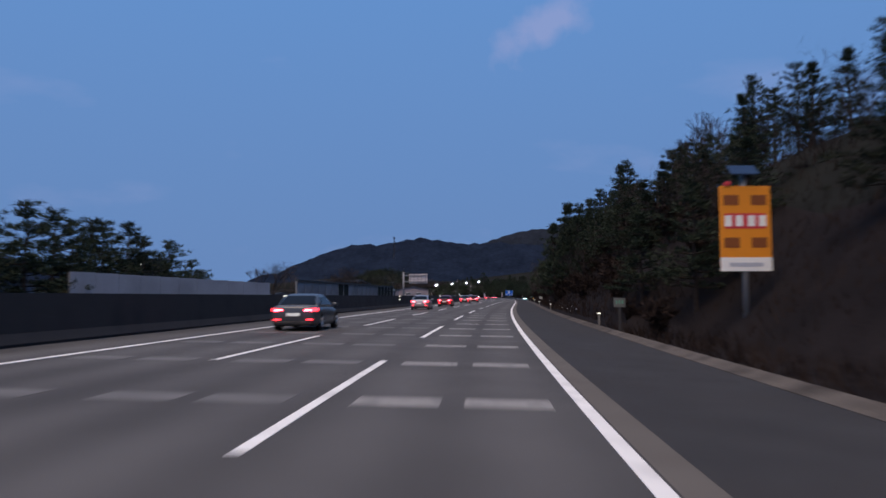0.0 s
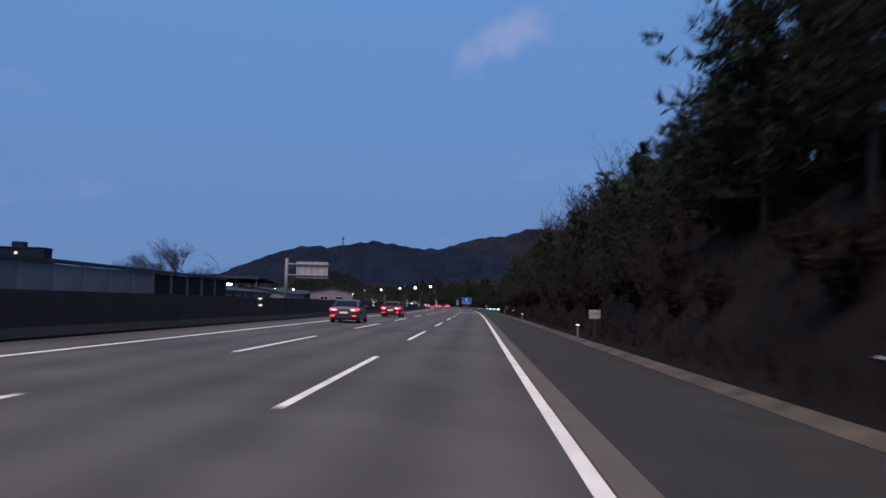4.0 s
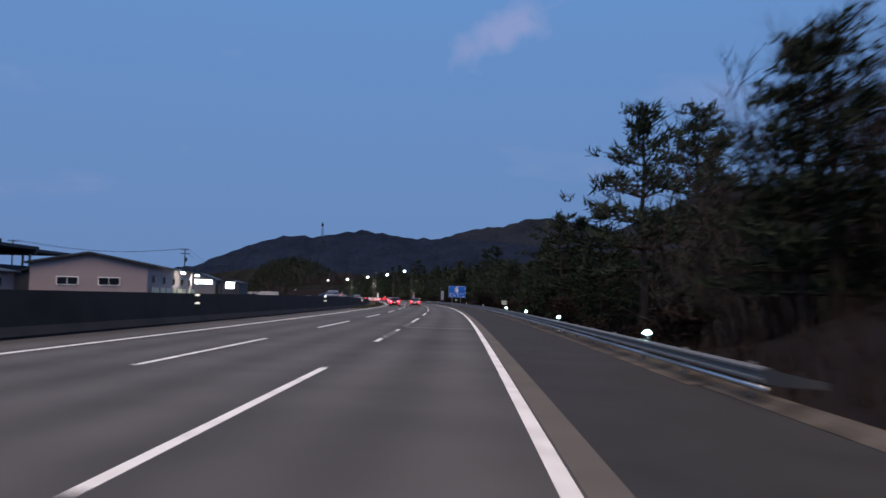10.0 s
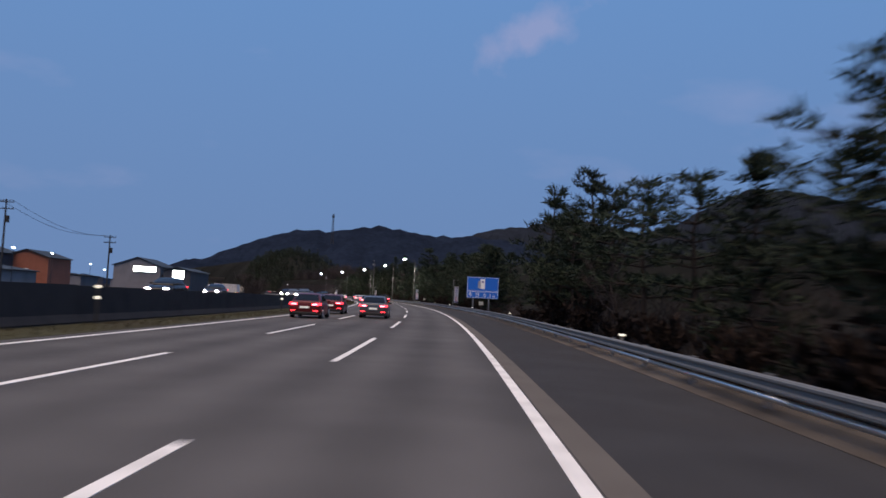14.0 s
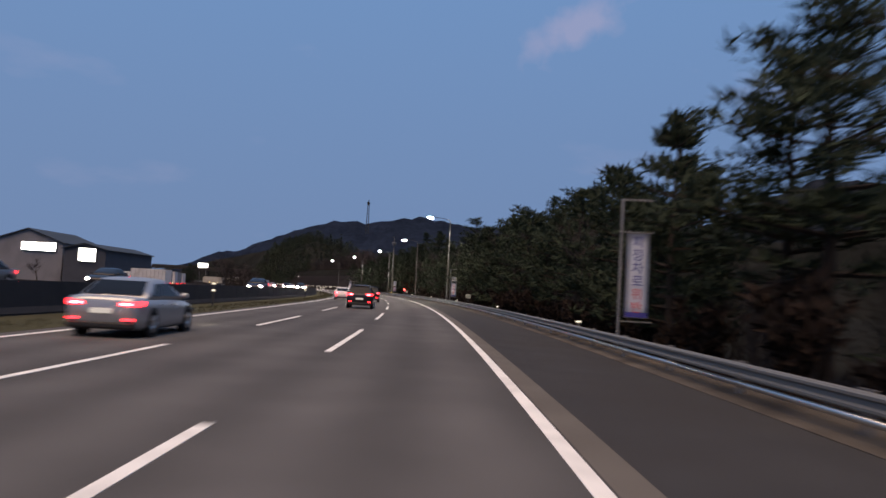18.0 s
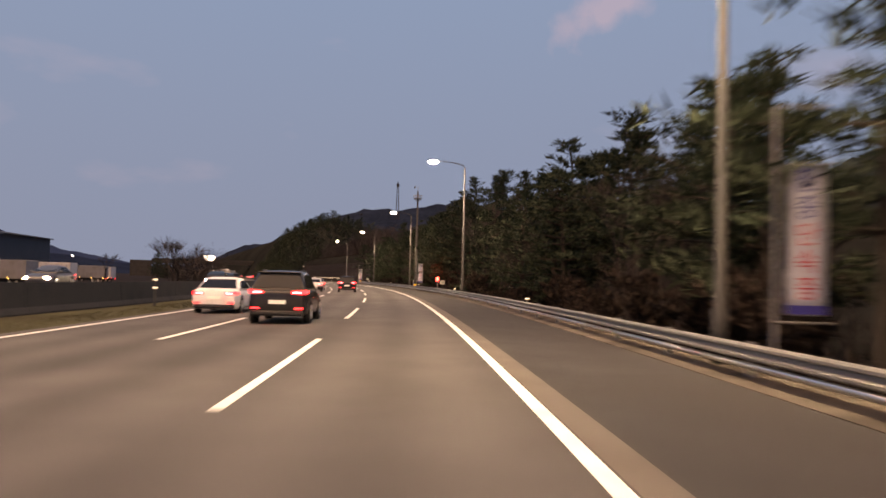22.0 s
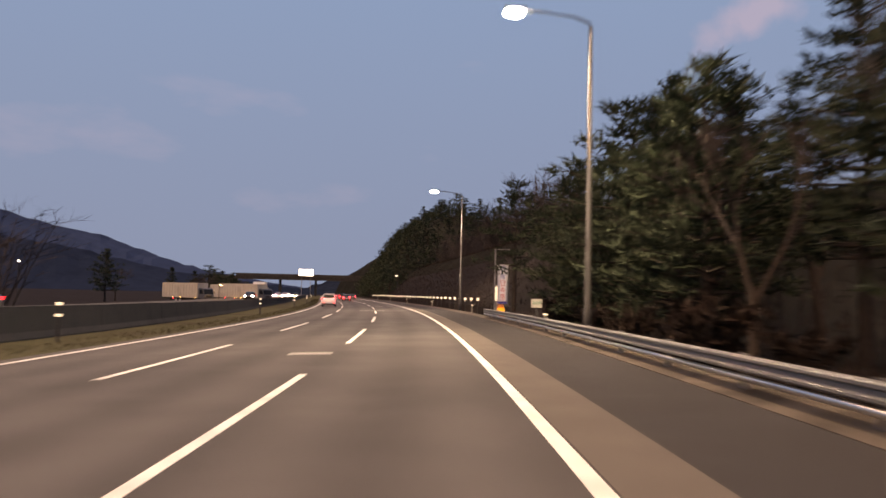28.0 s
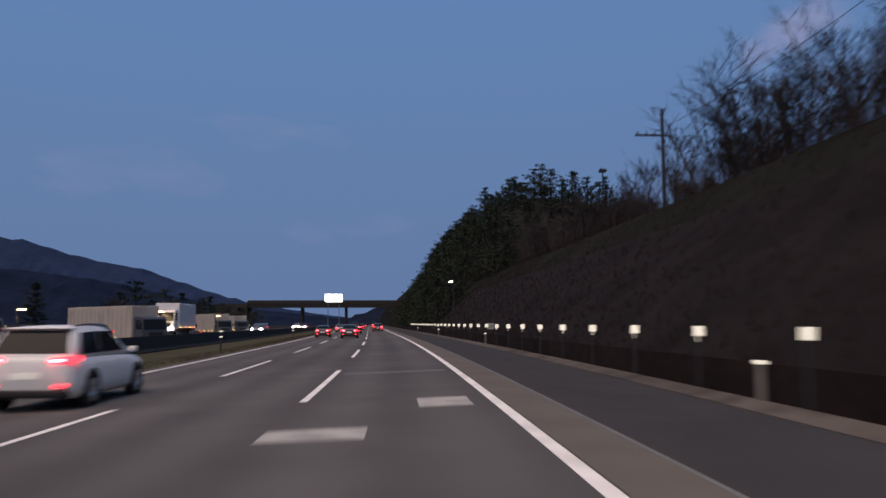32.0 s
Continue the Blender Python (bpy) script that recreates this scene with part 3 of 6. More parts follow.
def bare_tree(seed, h, wide=0.55, fork=0.28, leaves=0, fine=2):
    """A leafless tree: trunk, forking limbs, fine twigs."""
    rnd = random.Random(seed)
    tv, tf, cv, cf = [], [], [], []

    def grow(p, d, ln, r, depth):
        b = p + d * ln
        if depth <= 1:
            limb(tv, tf, p, b, r, r * 0.72, 6)
        else:
            limb(cv, cf, p, b, max(r, 0.014), max(r * 0.65, 0.011), 3)
        if depth >= 6:
            for _ in range(fine):
                w = (d + Vector((rnd.uniform(-1, 1), rnd.uniform(-1, 1), rnd.uniform(-0.5, 0.9)))).normalized()
                twig(cv, cf, b, b + w * rnd.uniform(0.3, 0.8), 0.012)
            return
        n = 2 if depth == 0 else rnd.choice((2, 3, 3))
        for _ in range(n):
            dd = (d + Vector((rnd.uniform(-1, 1), rnd.uniform(-1, 1), rnd.uniform(-0.25, 0.75))) * wide).normalized()
            grow(p + d * ln * rnd.uniform(0.65, 1.0), dd, ln * rnd.uniform(0.62, 0.86), r * rnd.uniform(0.5, 0.68), depth + 1)

    grow(Vector((0, 0, -0.5)), Vector((rnd.uniform(-0.1, 0.1), rnd.uniform(-0.1, 0.1), 1)).normalized(), h * fork, 0.016 * h + 0.03, 0)
    if leaves:
        for q in range(0, len(cv) - 6, 6):
            if rnd.random() < leaves:
                tuft(cv, cf, cv[q + 4], Vector((0, 0, 1)), 3, 0.22, rnd)
    return mesh_of("trunk", tv, tf, M_BARK), mesh_of("crown", cv, cf, M_TWIG)


def shrub(seed, h):
    """A thicket: many thin stems from one root."""
    rnd = random.Random(seed)
    tv, tf, cv, cf = [], [], [], []
    for _ in range(16):
        a, t = rnd.uniform(0, 6.28), rnd.uniform(0.15, 0.75)
        d = Vector((math.cos(a) * t, math.sin(a) * t, 1)).normalized()
        top = d * h * rnd.uniform(0.6, 1.0)
        limb(tv, tf, Vector((0, 0, -0.2)), top, 0.02, 0.008, 3)
        for _ in range(16):
            f = rnd.uniform(0.15, 1)
            w = (d + Vector((rnd.uniform(-1, 1), rnd.uniform(-1, 1), rnd.uniform(-0.4, 0.8)))).normalized()
            p = top * f
            twig(cv, cf, p, p + w * rnd.uniform(0.25, 0.7) * h * 0.4, 0.012)
            tuft(cv, cf, p, w, 2, 0.3 * h * 0.4, rnd, 0.3)
    return mesh_of("stem", tv, tf, M_BARK), mesh_of("foliage", cv, cf, M_BRUSH)


def copse(seed, h, spread, stems=23):
    """A clump of thin leafless stems that branch into fine twigs from the ground up."""
    rnd = random.Random(seed)
    tv, tf, cv, cf = [], [], [], []
    for _ in range(stems):
        a, r = rnd.uniform(0, 6.28), spread * rnd.random() ** 0.6
        p = Vector((math.cos(a) * r, math.sin(a) * r, -0.4))
        limb(cv, cf, Vector((0, 0, -0.9)), p, 0.05, 0.045, 3)
        d = Vector((math.cos(a) * 0.22 + rnd.uniform(-0.2, 0.2), math.sin(a) * 0.22 + rnd.uniform(-0.2, 0.2), 1)).normalized()
        hh = h * rnd.uniform(0.55, 1.0)
        bend = Vector((rnd.uniform(-1, 1), rnd.uniform(-1, 1), 0)) * 0.05 * hh
        mid, top = p + d * hh * 0.5 + bend, p + d * hh
        limb(cv, cf, p, mid, 0.045, 0.03, 3)
        limb(cv, cf, mid, top, 0.03, 0.008, 3)
        for k in range(13):
            f = 0.12 + 0.88 * (k + rnd.random()) / 13
            q = p.lerp(mid, f * 2) if f < 0.5 else mid.lerp(top, f * 2 - 1)
            w = (d * 0.8 + Vector((rnd.uniform(-1, 1), rnd.uniform(-1, 1), rnd.uniform(-0.3, 0.5)))).normalized()
            ln = hh * rnd.uniform(0.10, 0.22)
            e2 = q + w * ln
            twig(cv, cf, q, e2, 0.022)
            for _ in range(5):
                w2 = (w + Vector((rnd.uniform(-1, 1), rnd.uniform(-1, 1), rnd.uniform(-0.5, 0.9)))).normalized()
                q2 = q.lerp(e2, rnd.uniform(0.3, 1.0))
                twig(cv, cf, q2, q2 + w2 * ln * rnd.uniform(0.5, 0.95), 0.014)
    limb(tv, tf, Vector((0, 0, -1.0)), Vector((0.05, 0.02, 0.35)), 0.16, 0.10, 7)
    return mesh_of("stump", tv, tf, M_BARK), mesh_of("foliage", cv, cf, M_TWIG)


PINES = [pine_tree(11, 10, 0.22, 3.2, 13), pine_tree(12, 10, 0.30, 3.8, 10), pine_tree(13, 10, 0.12, 3.0, 15, cone=True), pine_tree(14, 10, 0.08, 2.6, 17, cone=True, droop=0.15),
         pine_tree(15, 10, 0.35, 3.6, 9, dense=0.85), pine_tree(16, 10, 0.15, 3.4, 14, dense=1.2)]
BARES = [bare_tree(21, 10), bare_tree(22, 10, 0.7, 0.22), bare_tree(23, 10, 0.5, 0.3), bare_tree(24, 10, 0.8, 0.2, 0.25)]
COPSES = [copse(41, 8.0, 1.9), copse(42, 8.0, 2.4), copse(43, 8.0, 1.5), copse(44, 8.0, 2.0)]
FARS = [pine_tree(51, 10, 0.1, 3.6, 8, dense=0.6), pine_tree(52, 10, 0.15, 4.0, 7, dense=0.6), pine_tree(53, 10, 0.05, 3.2, 9, cone=True, dense=0.6)]
SHRUBS = [shrub(31, 2.0), shrub(32, 2.0), shrub(33, 2.0)]
TALLS = [pine_tree(61, 16, 0.2, 4.6, 19), pine_tree(62, 16, 0.10, 4.0, 22, cone=True), pine_tree(63, 16, 0.28, 5.0, 16), pine_tree(64, 16, 0.15, 4.4, 20, dense=1.2)]
TREE_RND = random.Random(5)


def plant(kind, variant, s, u, h, label, category="tree", group="roadside trees", base=None, width=1.0):
    pair = kind[variant % len(kind)]
    p = P(s, u)
    z = ground_z(s, u) if base is None else base
    full = 2.0 if kind is SHRUBS else 8.0 if kind is COPSES else 16.0 if kind is TALLS else 10.0
    e = new({"tree": "pine_tree" if kind in (PINES, FARS, TALLS) else "bare_tree"}.get(category, category))
    k = h / full
    e.matrix_world = pose(p.x, p.y, z, 0, 0, TREE_RND.uniform(0, 360)) @ Matrix.Diagonal((k * width, k * width, k, 1))
    for me in pair:
        o = new(me.name.split(".")[0], me)
        o.parent = e
    return tagged(e, label, category, group)


PINE_L = "dark evergreen pine with ragged tiers of needles"
BARE_L = "leafless winter tree with fine spreading twigs"
BRUSH_L = "brown leafless thicket on the roadside bank"

SKYLINE = ((-30, 6.8), (25, 7.3), (40, 7.8), (55, 8.8), (68, 9.5), (80, 9.3), (92, 10.0), (100, 11.0), (108, 12.5), (117, 14.5), (122, 12.0), (130, 11.0), (138, 9.0), (145, 9.5), (152, 10.5), (166, 12.0), (188, 10.3),
           (205, 10.6), (220, 11.0), (245, 12.0), (270, 12.5))


def room(s, u):
    """How tall a tree may grow at this place on the bank to stay within the woods' even canopy."""
    top = float(np.interp(s, [a for a, b in SKYLINE], [b for a, b in SKYLINE])) * (1 + 0.095 * (u - 8))
    return max(1.4, top - ground_z(s, u))


# single trees that stand out
plant(PINES, 2, 86.5, 5.0, 9.2, "tall dense conical conifer on the roadside bank")
for v, s, u in ((2, 93.5, 7.4), (0, 100, 8.8), (5, 106, 9.5), (5, 113.5, 8.8), (2, 117.5, 8.6)):
    plant(PINES, v, s, u, room(s, u) * 1.04, "tall dense conical conifer on the roadside bank" if v == 2 else PINE_L)
plant(BARES, 0, 76, 20, 11.0, "tall leafless tree standing above the wooded bank")
plant(BARES, 2, 81, 22.5, 9.5, "tall leafless tree standing above the wooded bank")
plant(PINES, 5, 389.0, 8.6, 11.5, "broad old pine with layered horizontal boughs")
plant(PINES, 5, 379, 9.6, 11.5, PINE_L)
plant(BARES, 1, 126, 8.2, 6.0, BARE_L)
plant(PINES, 1, 280, 9.8, 13.2, "broad old pine with layered horizontal boughs")
plant(PINES, 1, 285, 14.5, 14.5, "broad old pine with layered horizontal boughs")
plant(PINES, 4, 291, 17, 13.0, PINE_L)
plant(PINES, 2, 304.5, 8.4, 9.6, "pointed young conifer behind the guardrail")
plant(PINES, 3, 308, 7.4, 7.6, "pointed young conifer behind the guardrail")
plant(PINES, 0, 433, 8.6, 9.5, PINE_L)
plant(PINES, 5, 450.5, 7.4, 8.9, PINE_L)
plant(PINES, 5, 702, 10.6, 11.0, "thin pine with sparse crooked boughs")
plant(PINES, 4, 711.5, 6.3, 8.8, "thin pine with sparse crooked boughs")
plant(PINES, 5, 691, 9.6, 11.0, PINE_L)
# wooded bank at the start
s = -22.0
while s < 266:
    twiggy = smooth01((s - 120) / 50)
    for u, hh, jit in ((7.2, 6.0, 1.0), (12.0, 8.5, 1.8), (18.0, 9.5, 2.5), (26.0, 9.0, 3.0)):
        ss, uu = s + TREE_RND.uniform(-3, 3), u + TREE_RND.uniform(-jit, jit)
        if s > 238 and u < 9:
            continue
        if ss < 25 and uu < 10.5:
            continue
        h = hh * TREE_RND.uniform(0.75, 1.2) * (0.72 if s < 96 and u > 8 else 1.0) * (1.5 if 166 < s < 205 and u < 15 else 1.3 if 96 < s < 112 and u < 15 else 1.0)
        h = min(h * 1.1, room(ss, uu) * TREE_RND.uniform(0.84, 1.04))
        squat = min(1.7, max(1.0, 6.0 / h))
        if TREE_RND.random() < 0.2 + 0.6 * twiggy:
            plant(BARES, TREE_RND.randrange(4), ss, uu, h, BARE_L, width=squat)
        else:
            plant(PINES, TREE_RND.randrange(6), ss, uu, h, PINE_L, width=squat)
    s += 6.2
COPSE_L = "dense clump of thin leafless saplings on the bank"
s = 28.0
while s < 268:
    thick = smooth01((s - 100) / 40)
    for u, hh in ((6.3, 3.6), (9.5, 5.6), (13.5, 7.5), (18.5, 8.5)):
        if s > 246 and u < 8:
            continue
        if thick < 0.5 and TREE_RND.random() < 0.4:
            continue
        ss, uu = s + TREE_RND.uniform(-1.5, 1.5), u + TREE_RND.uniform(-0.8, 1.2)
        h = min(hh * TREE_RND.uniform(0.8, 1.15) * (0.65 + 0.35 * thick) * (1.3 if s > 212 and u > 8 else 1.0), room(ss, uu) * 0.98)
        plant(COPSES, TREE_RND.randrange(4), ss, uu, h, COPSE_L, "sapling clump", "saplings on the bank")
    s += 4.4
# behind the guardrail: the height of the canopy along the road
RAIL_WOODS = ((300, 7.5), (318, 6.6), (335, 6.9), (350, 7.4), (383, 8.0), (423, 5.5), (436, 9.0), (451, 8.7), (470, 8.2), (485, 7.6), (497, 8.8), (511, 8.8), (525, 9.8), (541, 8.0), (555, 8.5), (572, 8.3), (583, 9.6), (597, 10.0),
              (609, 12.0), (618, 9.5), (628, 11.5), (646, 8.0), (656, 9.3), (664, 10.6), (675, 9.2), (690, 9.6), (705, 9.8))
s = 251.0
k = 0
while s < 702:
    k += 1
    tall = 0.45 + 0.55 * smooth01((s - 490) / 50)
    low = 1.04 if s > 425 else 0.92
    for u, hh, jit in ((8.2, 9.0, 0.9), (12.5, 14.5, 1.8), (20.0, 18.0, 3.0)):
        if u > 15 and k % 2:
            continue
        if u > 10 and tall < 0.5 and TREE_RND.random() < 0.35:
            continue
        if 262 < s < 283 and u < 16 or 383 < s < 431 or 300 < s < 462 and u > 10:
            continue
        ss, uu = s + TREE_RND.uniform(-2.5, 2.5), u + TREE_RND.uniform(-jit, jit)
        h = (9.0 if u < 10 else hh * tall + 1.5) * (1 - 0.18 * smooth01((s - 640) / 25)) * (1 - 0.25 * smooth01((s - 578) / 15) * (1 - smooth01((s - 640) / 15))) * low * TREE_RND.uniform(0.84, 1.12) * (0.72 if u > 10 and 512 < s < 563 else 0.93 if 306 < s < 326 else 1.0)
        if s > 312:
            top = float(np.interp(ss, [a for a, b in RAIL_WOODS], [b for a, b in RAIL_WOODS])) * (1 + 0.085 * (min(uu, 15.0) - 8)) + 0.5
            h = top * TREE_RND.uniform(0.86, 1.03)
        if TREE_RND.random() < (0.15 if s < 500 else 0.3):
            plant(BARES, TREE_RND.randrange(4), ss, uu, h, BARE_L)
        else:
            plant(TALLS if h > 12 else PINES, TREE_RND.randrange(6), ss, uu, h, PINE_L, width=1.2)
    s += 5.3
# on top of the cut slope and the hill nose
s = 716.0
while s < 862:
    for u in (21.0, 25.0):
        plant(BARES, TREE_RND.randrange(4), s + TREE_RND.uniform(-2, 2), u + TREE_RND.uniform(-1.5, 2), TREE_RND.uniform(5.5, 8.5), "leafless tree on top of the cut slope")
        plant(COPSES, TREE_RND.randrange(4), s + 2.5, u + TREE_RND.uniform(-1.5, 2), TREE_RND.uniform(4.5, 6.5), "clump of bare saplings on top of the cut slope", "sapling clump", "saplings on the cut slope")
    s += 5.0
WOODS = {"crown": ([], []), "trunk": ([], [])}
s = 862.0
while s < 1015:
    for u in (7.0, 10.0, 13.5, 17.5, 22.0, 27.0, 32.0, 38.0, 45.0, 53.0):
        ss, uu = s + TREE_RND.uniform(-2.5, 2.5), u + TREE_RND.uniform(-1.8, 1.8)
        k = TREE_RND.uniform(0.42, 0.7)
        m = pose(*P(ss, uu, ground_z(ss, uu) - 0.3), 0, 0, TREE_RND.uniform(0, 360)) @ Matrix.Diagonal((k * 1.6, k * 1.6, k, 1))
        for me in FARS[TREE_RND.randrange(3)]:
            w, j = WOODS[me.name.split(".")[0]], len(WOODS[me.name.split(".")[0]][0])
            w[0].extend(m @ v.co for v in me.vertices)
            w[1].extend(tuple(j + i for i in p.vertices) for p in me.polygons)
    s += 5.5
for name, mat, label in (("crown", M_NEEDLE, "dark dense evergreen woods covering the hillside"), ("trunk", M_BARK, "dark trunks of the woods on the hillside")):
    tagged(new("hillside_woods", mesh_of("hillside_woods", *WOODS[name], mat)), label, "woods", kind="stuff")
for s, u, h in ((757, 20, 9.5), (762, 22, 10), (768, 20, 9), (774, 22, 9.5), (781, 21, 8.5), (751, 21, 9.0)):
    plant(BARES, TREE_RND.randrange(4), s, u, h, "leafless tree on top of the cut slope", width=1.2)
for s, u in ((750, 19), (754, 21), (758, 18.5), (761, 22), (765, 19), (770, 21), (775, 19), (780, 22), (786, 19.5), (792, 21)):
    plant(COPSES, TREE_RND.randrange(4), s, u, TREE_RND.uniform(7.0, 9.0), "tall clump of bare saplings on top of the cut slope", "sapling clump", "saplings on the cut slope", width=1.3)
for s, u in ((691, -34), (697, -36), (703, -34), (710, -35), (715, -34), (200, -44), (204, -42)):
    plant(COPSES, TREE_RND.randrange(4), s, u, TREE_RND.uniform(7.0, 9.0), "clump of bare saplings beyond the motorway", "sapling clump", "saplings beyond the motorway", width=1.8)
# beyond the other carriageway
for v, s, u, h, k in ((1, 202, -44, 12.5, BARES), (3, 206, -42, 11.0, BARES), (0, 199, -43, 11.5, BARES), (0, 192, -48, 8.0, BARES), (1, 690, -33, 12.5, BARES), (3, 701, -33, 12.5, BARES), (1, 713, -33, 12.5, BARES), (0, 706, -38, 12.5, BARES), (2, 695, -38, 12.0, BARES),
                      
                      (2, 116, -40, 8.0, BARES), (0, 124, -41, 9.0, BARES), (1, 131, -40, 8.5, BARES), (1, 182, -42, 9.5, BARES), (3, 188, -41, 9.0, BARES), (2, 150, -37, 5.0, BARES), (1, 560, -60, 6.0, BARES), (0, 800, -48, 9.0, PINES), (2, 815, -50, 8.0, BARES),
                      (3, 850, -46, 7.5, PINES), (2, 660, -46, 7, BARES)):
    plant(k, v, s, u, h, "leafless tree with a wide rounded crown beyond the motorway" if k is BARES else "dark evergreen tree beyond the motorway", group="trees beyond the motorway",
          width=1.5 if (k is BARES and h > 8.9) else 1.15)
for i in range(18):
    s = 30 + 4.4 * i
    plant(PINES, (0, 5, 1)[i % 3], s, -45 + TREE_RND.uniform(-1.5, 1.5), (10.2 - 4.4 * smooth01((s - 82) / 26)) * TREE_RND.uniform(0.93, 1.07), "dark evergreen tree beyond the motorway", group="trees beyond the motorway", width=1.3)
for i in range(26):
    s = 868 + 8.5 * i
    plant(FARS if i % 3 else BARES, i, s, -40 - 0.06 * (s - 868) + TREE_RND.uniform(-5, 5), TREE_RND.uniform(6.5, 9.0), "dark tree in the row beyond the far carriageway", group="trees beyond the motorway", width=1.5)
# shrubs at the foot of the bank and behind the rail
s = 25.0
while s < 245:
    plant(SHRUBS, TREE_RND.randrange(3), s, 5.6 + TREE_RND.uniform(-0.3, 0.8), TREE_RND.uniform(1.2, 2.2), BRUSH_L, "shrub", "roadside thickets")
    plant(SHRUBS, TREE_RND.randrange(3), s + 1.5, 8.6 + TREE_RND.uniform(-1, 1), TREE_RND.uniform(1.6, 3.2), BRUSH_L, "shrub", "roadside thickets")
    s += 3.6
s = 262.0
while s < 705:
    tall = 0.45 if 266 < s < 282 or 394 < s < 431 else 1.0
    plant(SHRUBS, TREE_RND.randrange(3), s, 7.0 + TREE_RND.uniform(-0.8, 1.0), TREE_RND.uniform(1.6, 3.2) * tall, "dark shrub behind the guardrail", "shrub", "roadside thickets")
    plant(COPSES, TREE_RND.randrange(4), s + 1.8, 10.5 + TREE_RND.uniform(-1, 2.5), TREE_RND.uniform(3.2, 5.0) * tall, "dark clump of thin stems behind the guardrail", "sapling clump", "saplings behind the guardrail")
    s += 3.9


def litter(name, s0, s1, u0, u1, n, mat, label, tall=0.35, seed=3):
    """Dry grass blades and dead stalks, too many to count."""
    rnd = random.Random(seed)
    vs, fs = [], []
    for _ in range(n):
        s, u = rnd.uniform(s0, s1), u0 + (u1 - u0) * rnd.random() ** 1.5
        p = P(s, u)
        p.z = ground_z(s, u) - 0.02 if u > 4.2 or u < -15 else fall(s, u)
        h, a = tall * rnd.uniform(0.4, 1.4), rnd.uniform(0, 6.28)
        w = Vector((math.cos(a), math.sin(a), 0)) * 0.03
        k = len(vs)
        vs += [p - w, p + w, p + Vector((rnd.uniform(-0.5, 0.5) * h, rnd.uniform(-0.5, 0.5) * h, h))]
        fs.append((k, k + 1, k + 2))
    return tagged(new(name, mesh_of(name, vs, fs, mat)), label, "grass", kind="stuff")


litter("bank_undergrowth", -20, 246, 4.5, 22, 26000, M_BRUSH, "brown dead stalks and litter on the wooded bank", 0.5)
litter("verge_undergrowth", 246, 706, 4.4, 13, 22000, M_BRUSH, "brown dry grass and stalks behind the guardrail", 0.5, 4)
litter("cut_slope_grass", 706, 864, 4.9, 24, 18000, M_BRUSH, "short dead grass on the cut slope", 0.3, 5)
litter("median_grass", 330, 900, -13.15, -11.5, 20000, M_GRASS, "short dull grass along the median", 0.12, 6)
# ---------- writing ----------
def letters(body, size, thick=0.004, bold=0.0):
    """Flat letters of the built-in font, centred, standing upright and facing -y."""
    c = bpy.data.curves.new("letters", "FONT")
    c.body, c.size, c.align_x, c.align_y, c.extrude = body, size, "CENTER", "CENTER", thick / 2
    c.resolution_u, c.offset = 3, bold
    o = bpy.data.objects.new("letters", c)
    scene.collection.objects.link(o)
    bpy.context.view_layer.update()
    me = bpy.data.meshes.new_from_object(o.evaluated_get(bpy.context.evaluated_depsgraph_get()))
    bpy.data.objects.remove(o)
    bm = bmesh.new()
    bm.from_mesh(me)
    return bm


def sign_text(parent, body, size, x, y, z, mat, sx=1.0):
    bm = letters(body, size)
    bmesh.ops.transform(bm, matrix=pose(x, y, z, 90) @ Matrix.Diagonal((sx, 1, 1, 1)), verts=bm.verts)
    return part("lettering", bm, mat, parent)


M_BLUE = material("blue_sign_sheeting", (0.015, 0.13, 0.55), 0.45, 0, 0.05, 2.0, 0, 20)
M_ORANGE = material("orange_sign_sheeting", (0.72, 0.26, 0.02), 0.5, 0, 0.06, 2.0, 0, 20)
M_SIGNWHITE = material("white_sign_sheeting", (0.82, 0.82, 0.8), 0.5, 0, 0.04, 2.0, 0, 20)
M_SIGNGREY = material("grey_sign_print", (0.45, 0.48, 0.55), 0.5, 0, 0.04, 2.0, 0, 20)
M_BROWN = material("brown_print", (0.22, 0.07, 0.02), 0.6, 0, 0.05)
M_RED = material("red_print", (0.55, 0.045, 0.06), 0.6, 0, 0.05)
M_NAVY = material("navy_print", (0.05, 0.05, 0.26), 0.6, 0, 0.05)
M_CLOTH = material("white_banner_cloth", (0.86, 0.84, 0.87), 0.9, 0, 0.06, 1.5, 0, 15)
M_DULLWHITE = material("dirty_white_sheeting", (0.46, 0.45, 0.40), 0.8, 0, 0.1, 3.0, 0, 20, dirt=(0.24, 0.24, 0.22), dirt_scale=2.0)
M_DARK = material("dark_painted_steel", (0.03, 0.03, 0.033), 0.6, 0.2, 0.15)
M_SOLAR = material("solar_panel_glass", (0.02, 0.025, 0.05), 0.15, 0, 0.1)
M_GREEN = material("green_print", (0.10, 0.26, 0.18), 0.6, 0, 0.05)
# both reflectors emit a little, standing in for headlamp light thrown back
M_AMBER_GLOW = material("amber_reflector", (0.8, 0.4, 0.03), 0.3, 0, 0.05, emit=(1.0, 0.5, 0.08), power=0.6)
M_REFL_GLOW = material("lit_white_reflector", (0.85, 0.84, 0.8), 0.3, 0, 0.0, emit=(1.0, 0.93, 0.75), power=0.9)

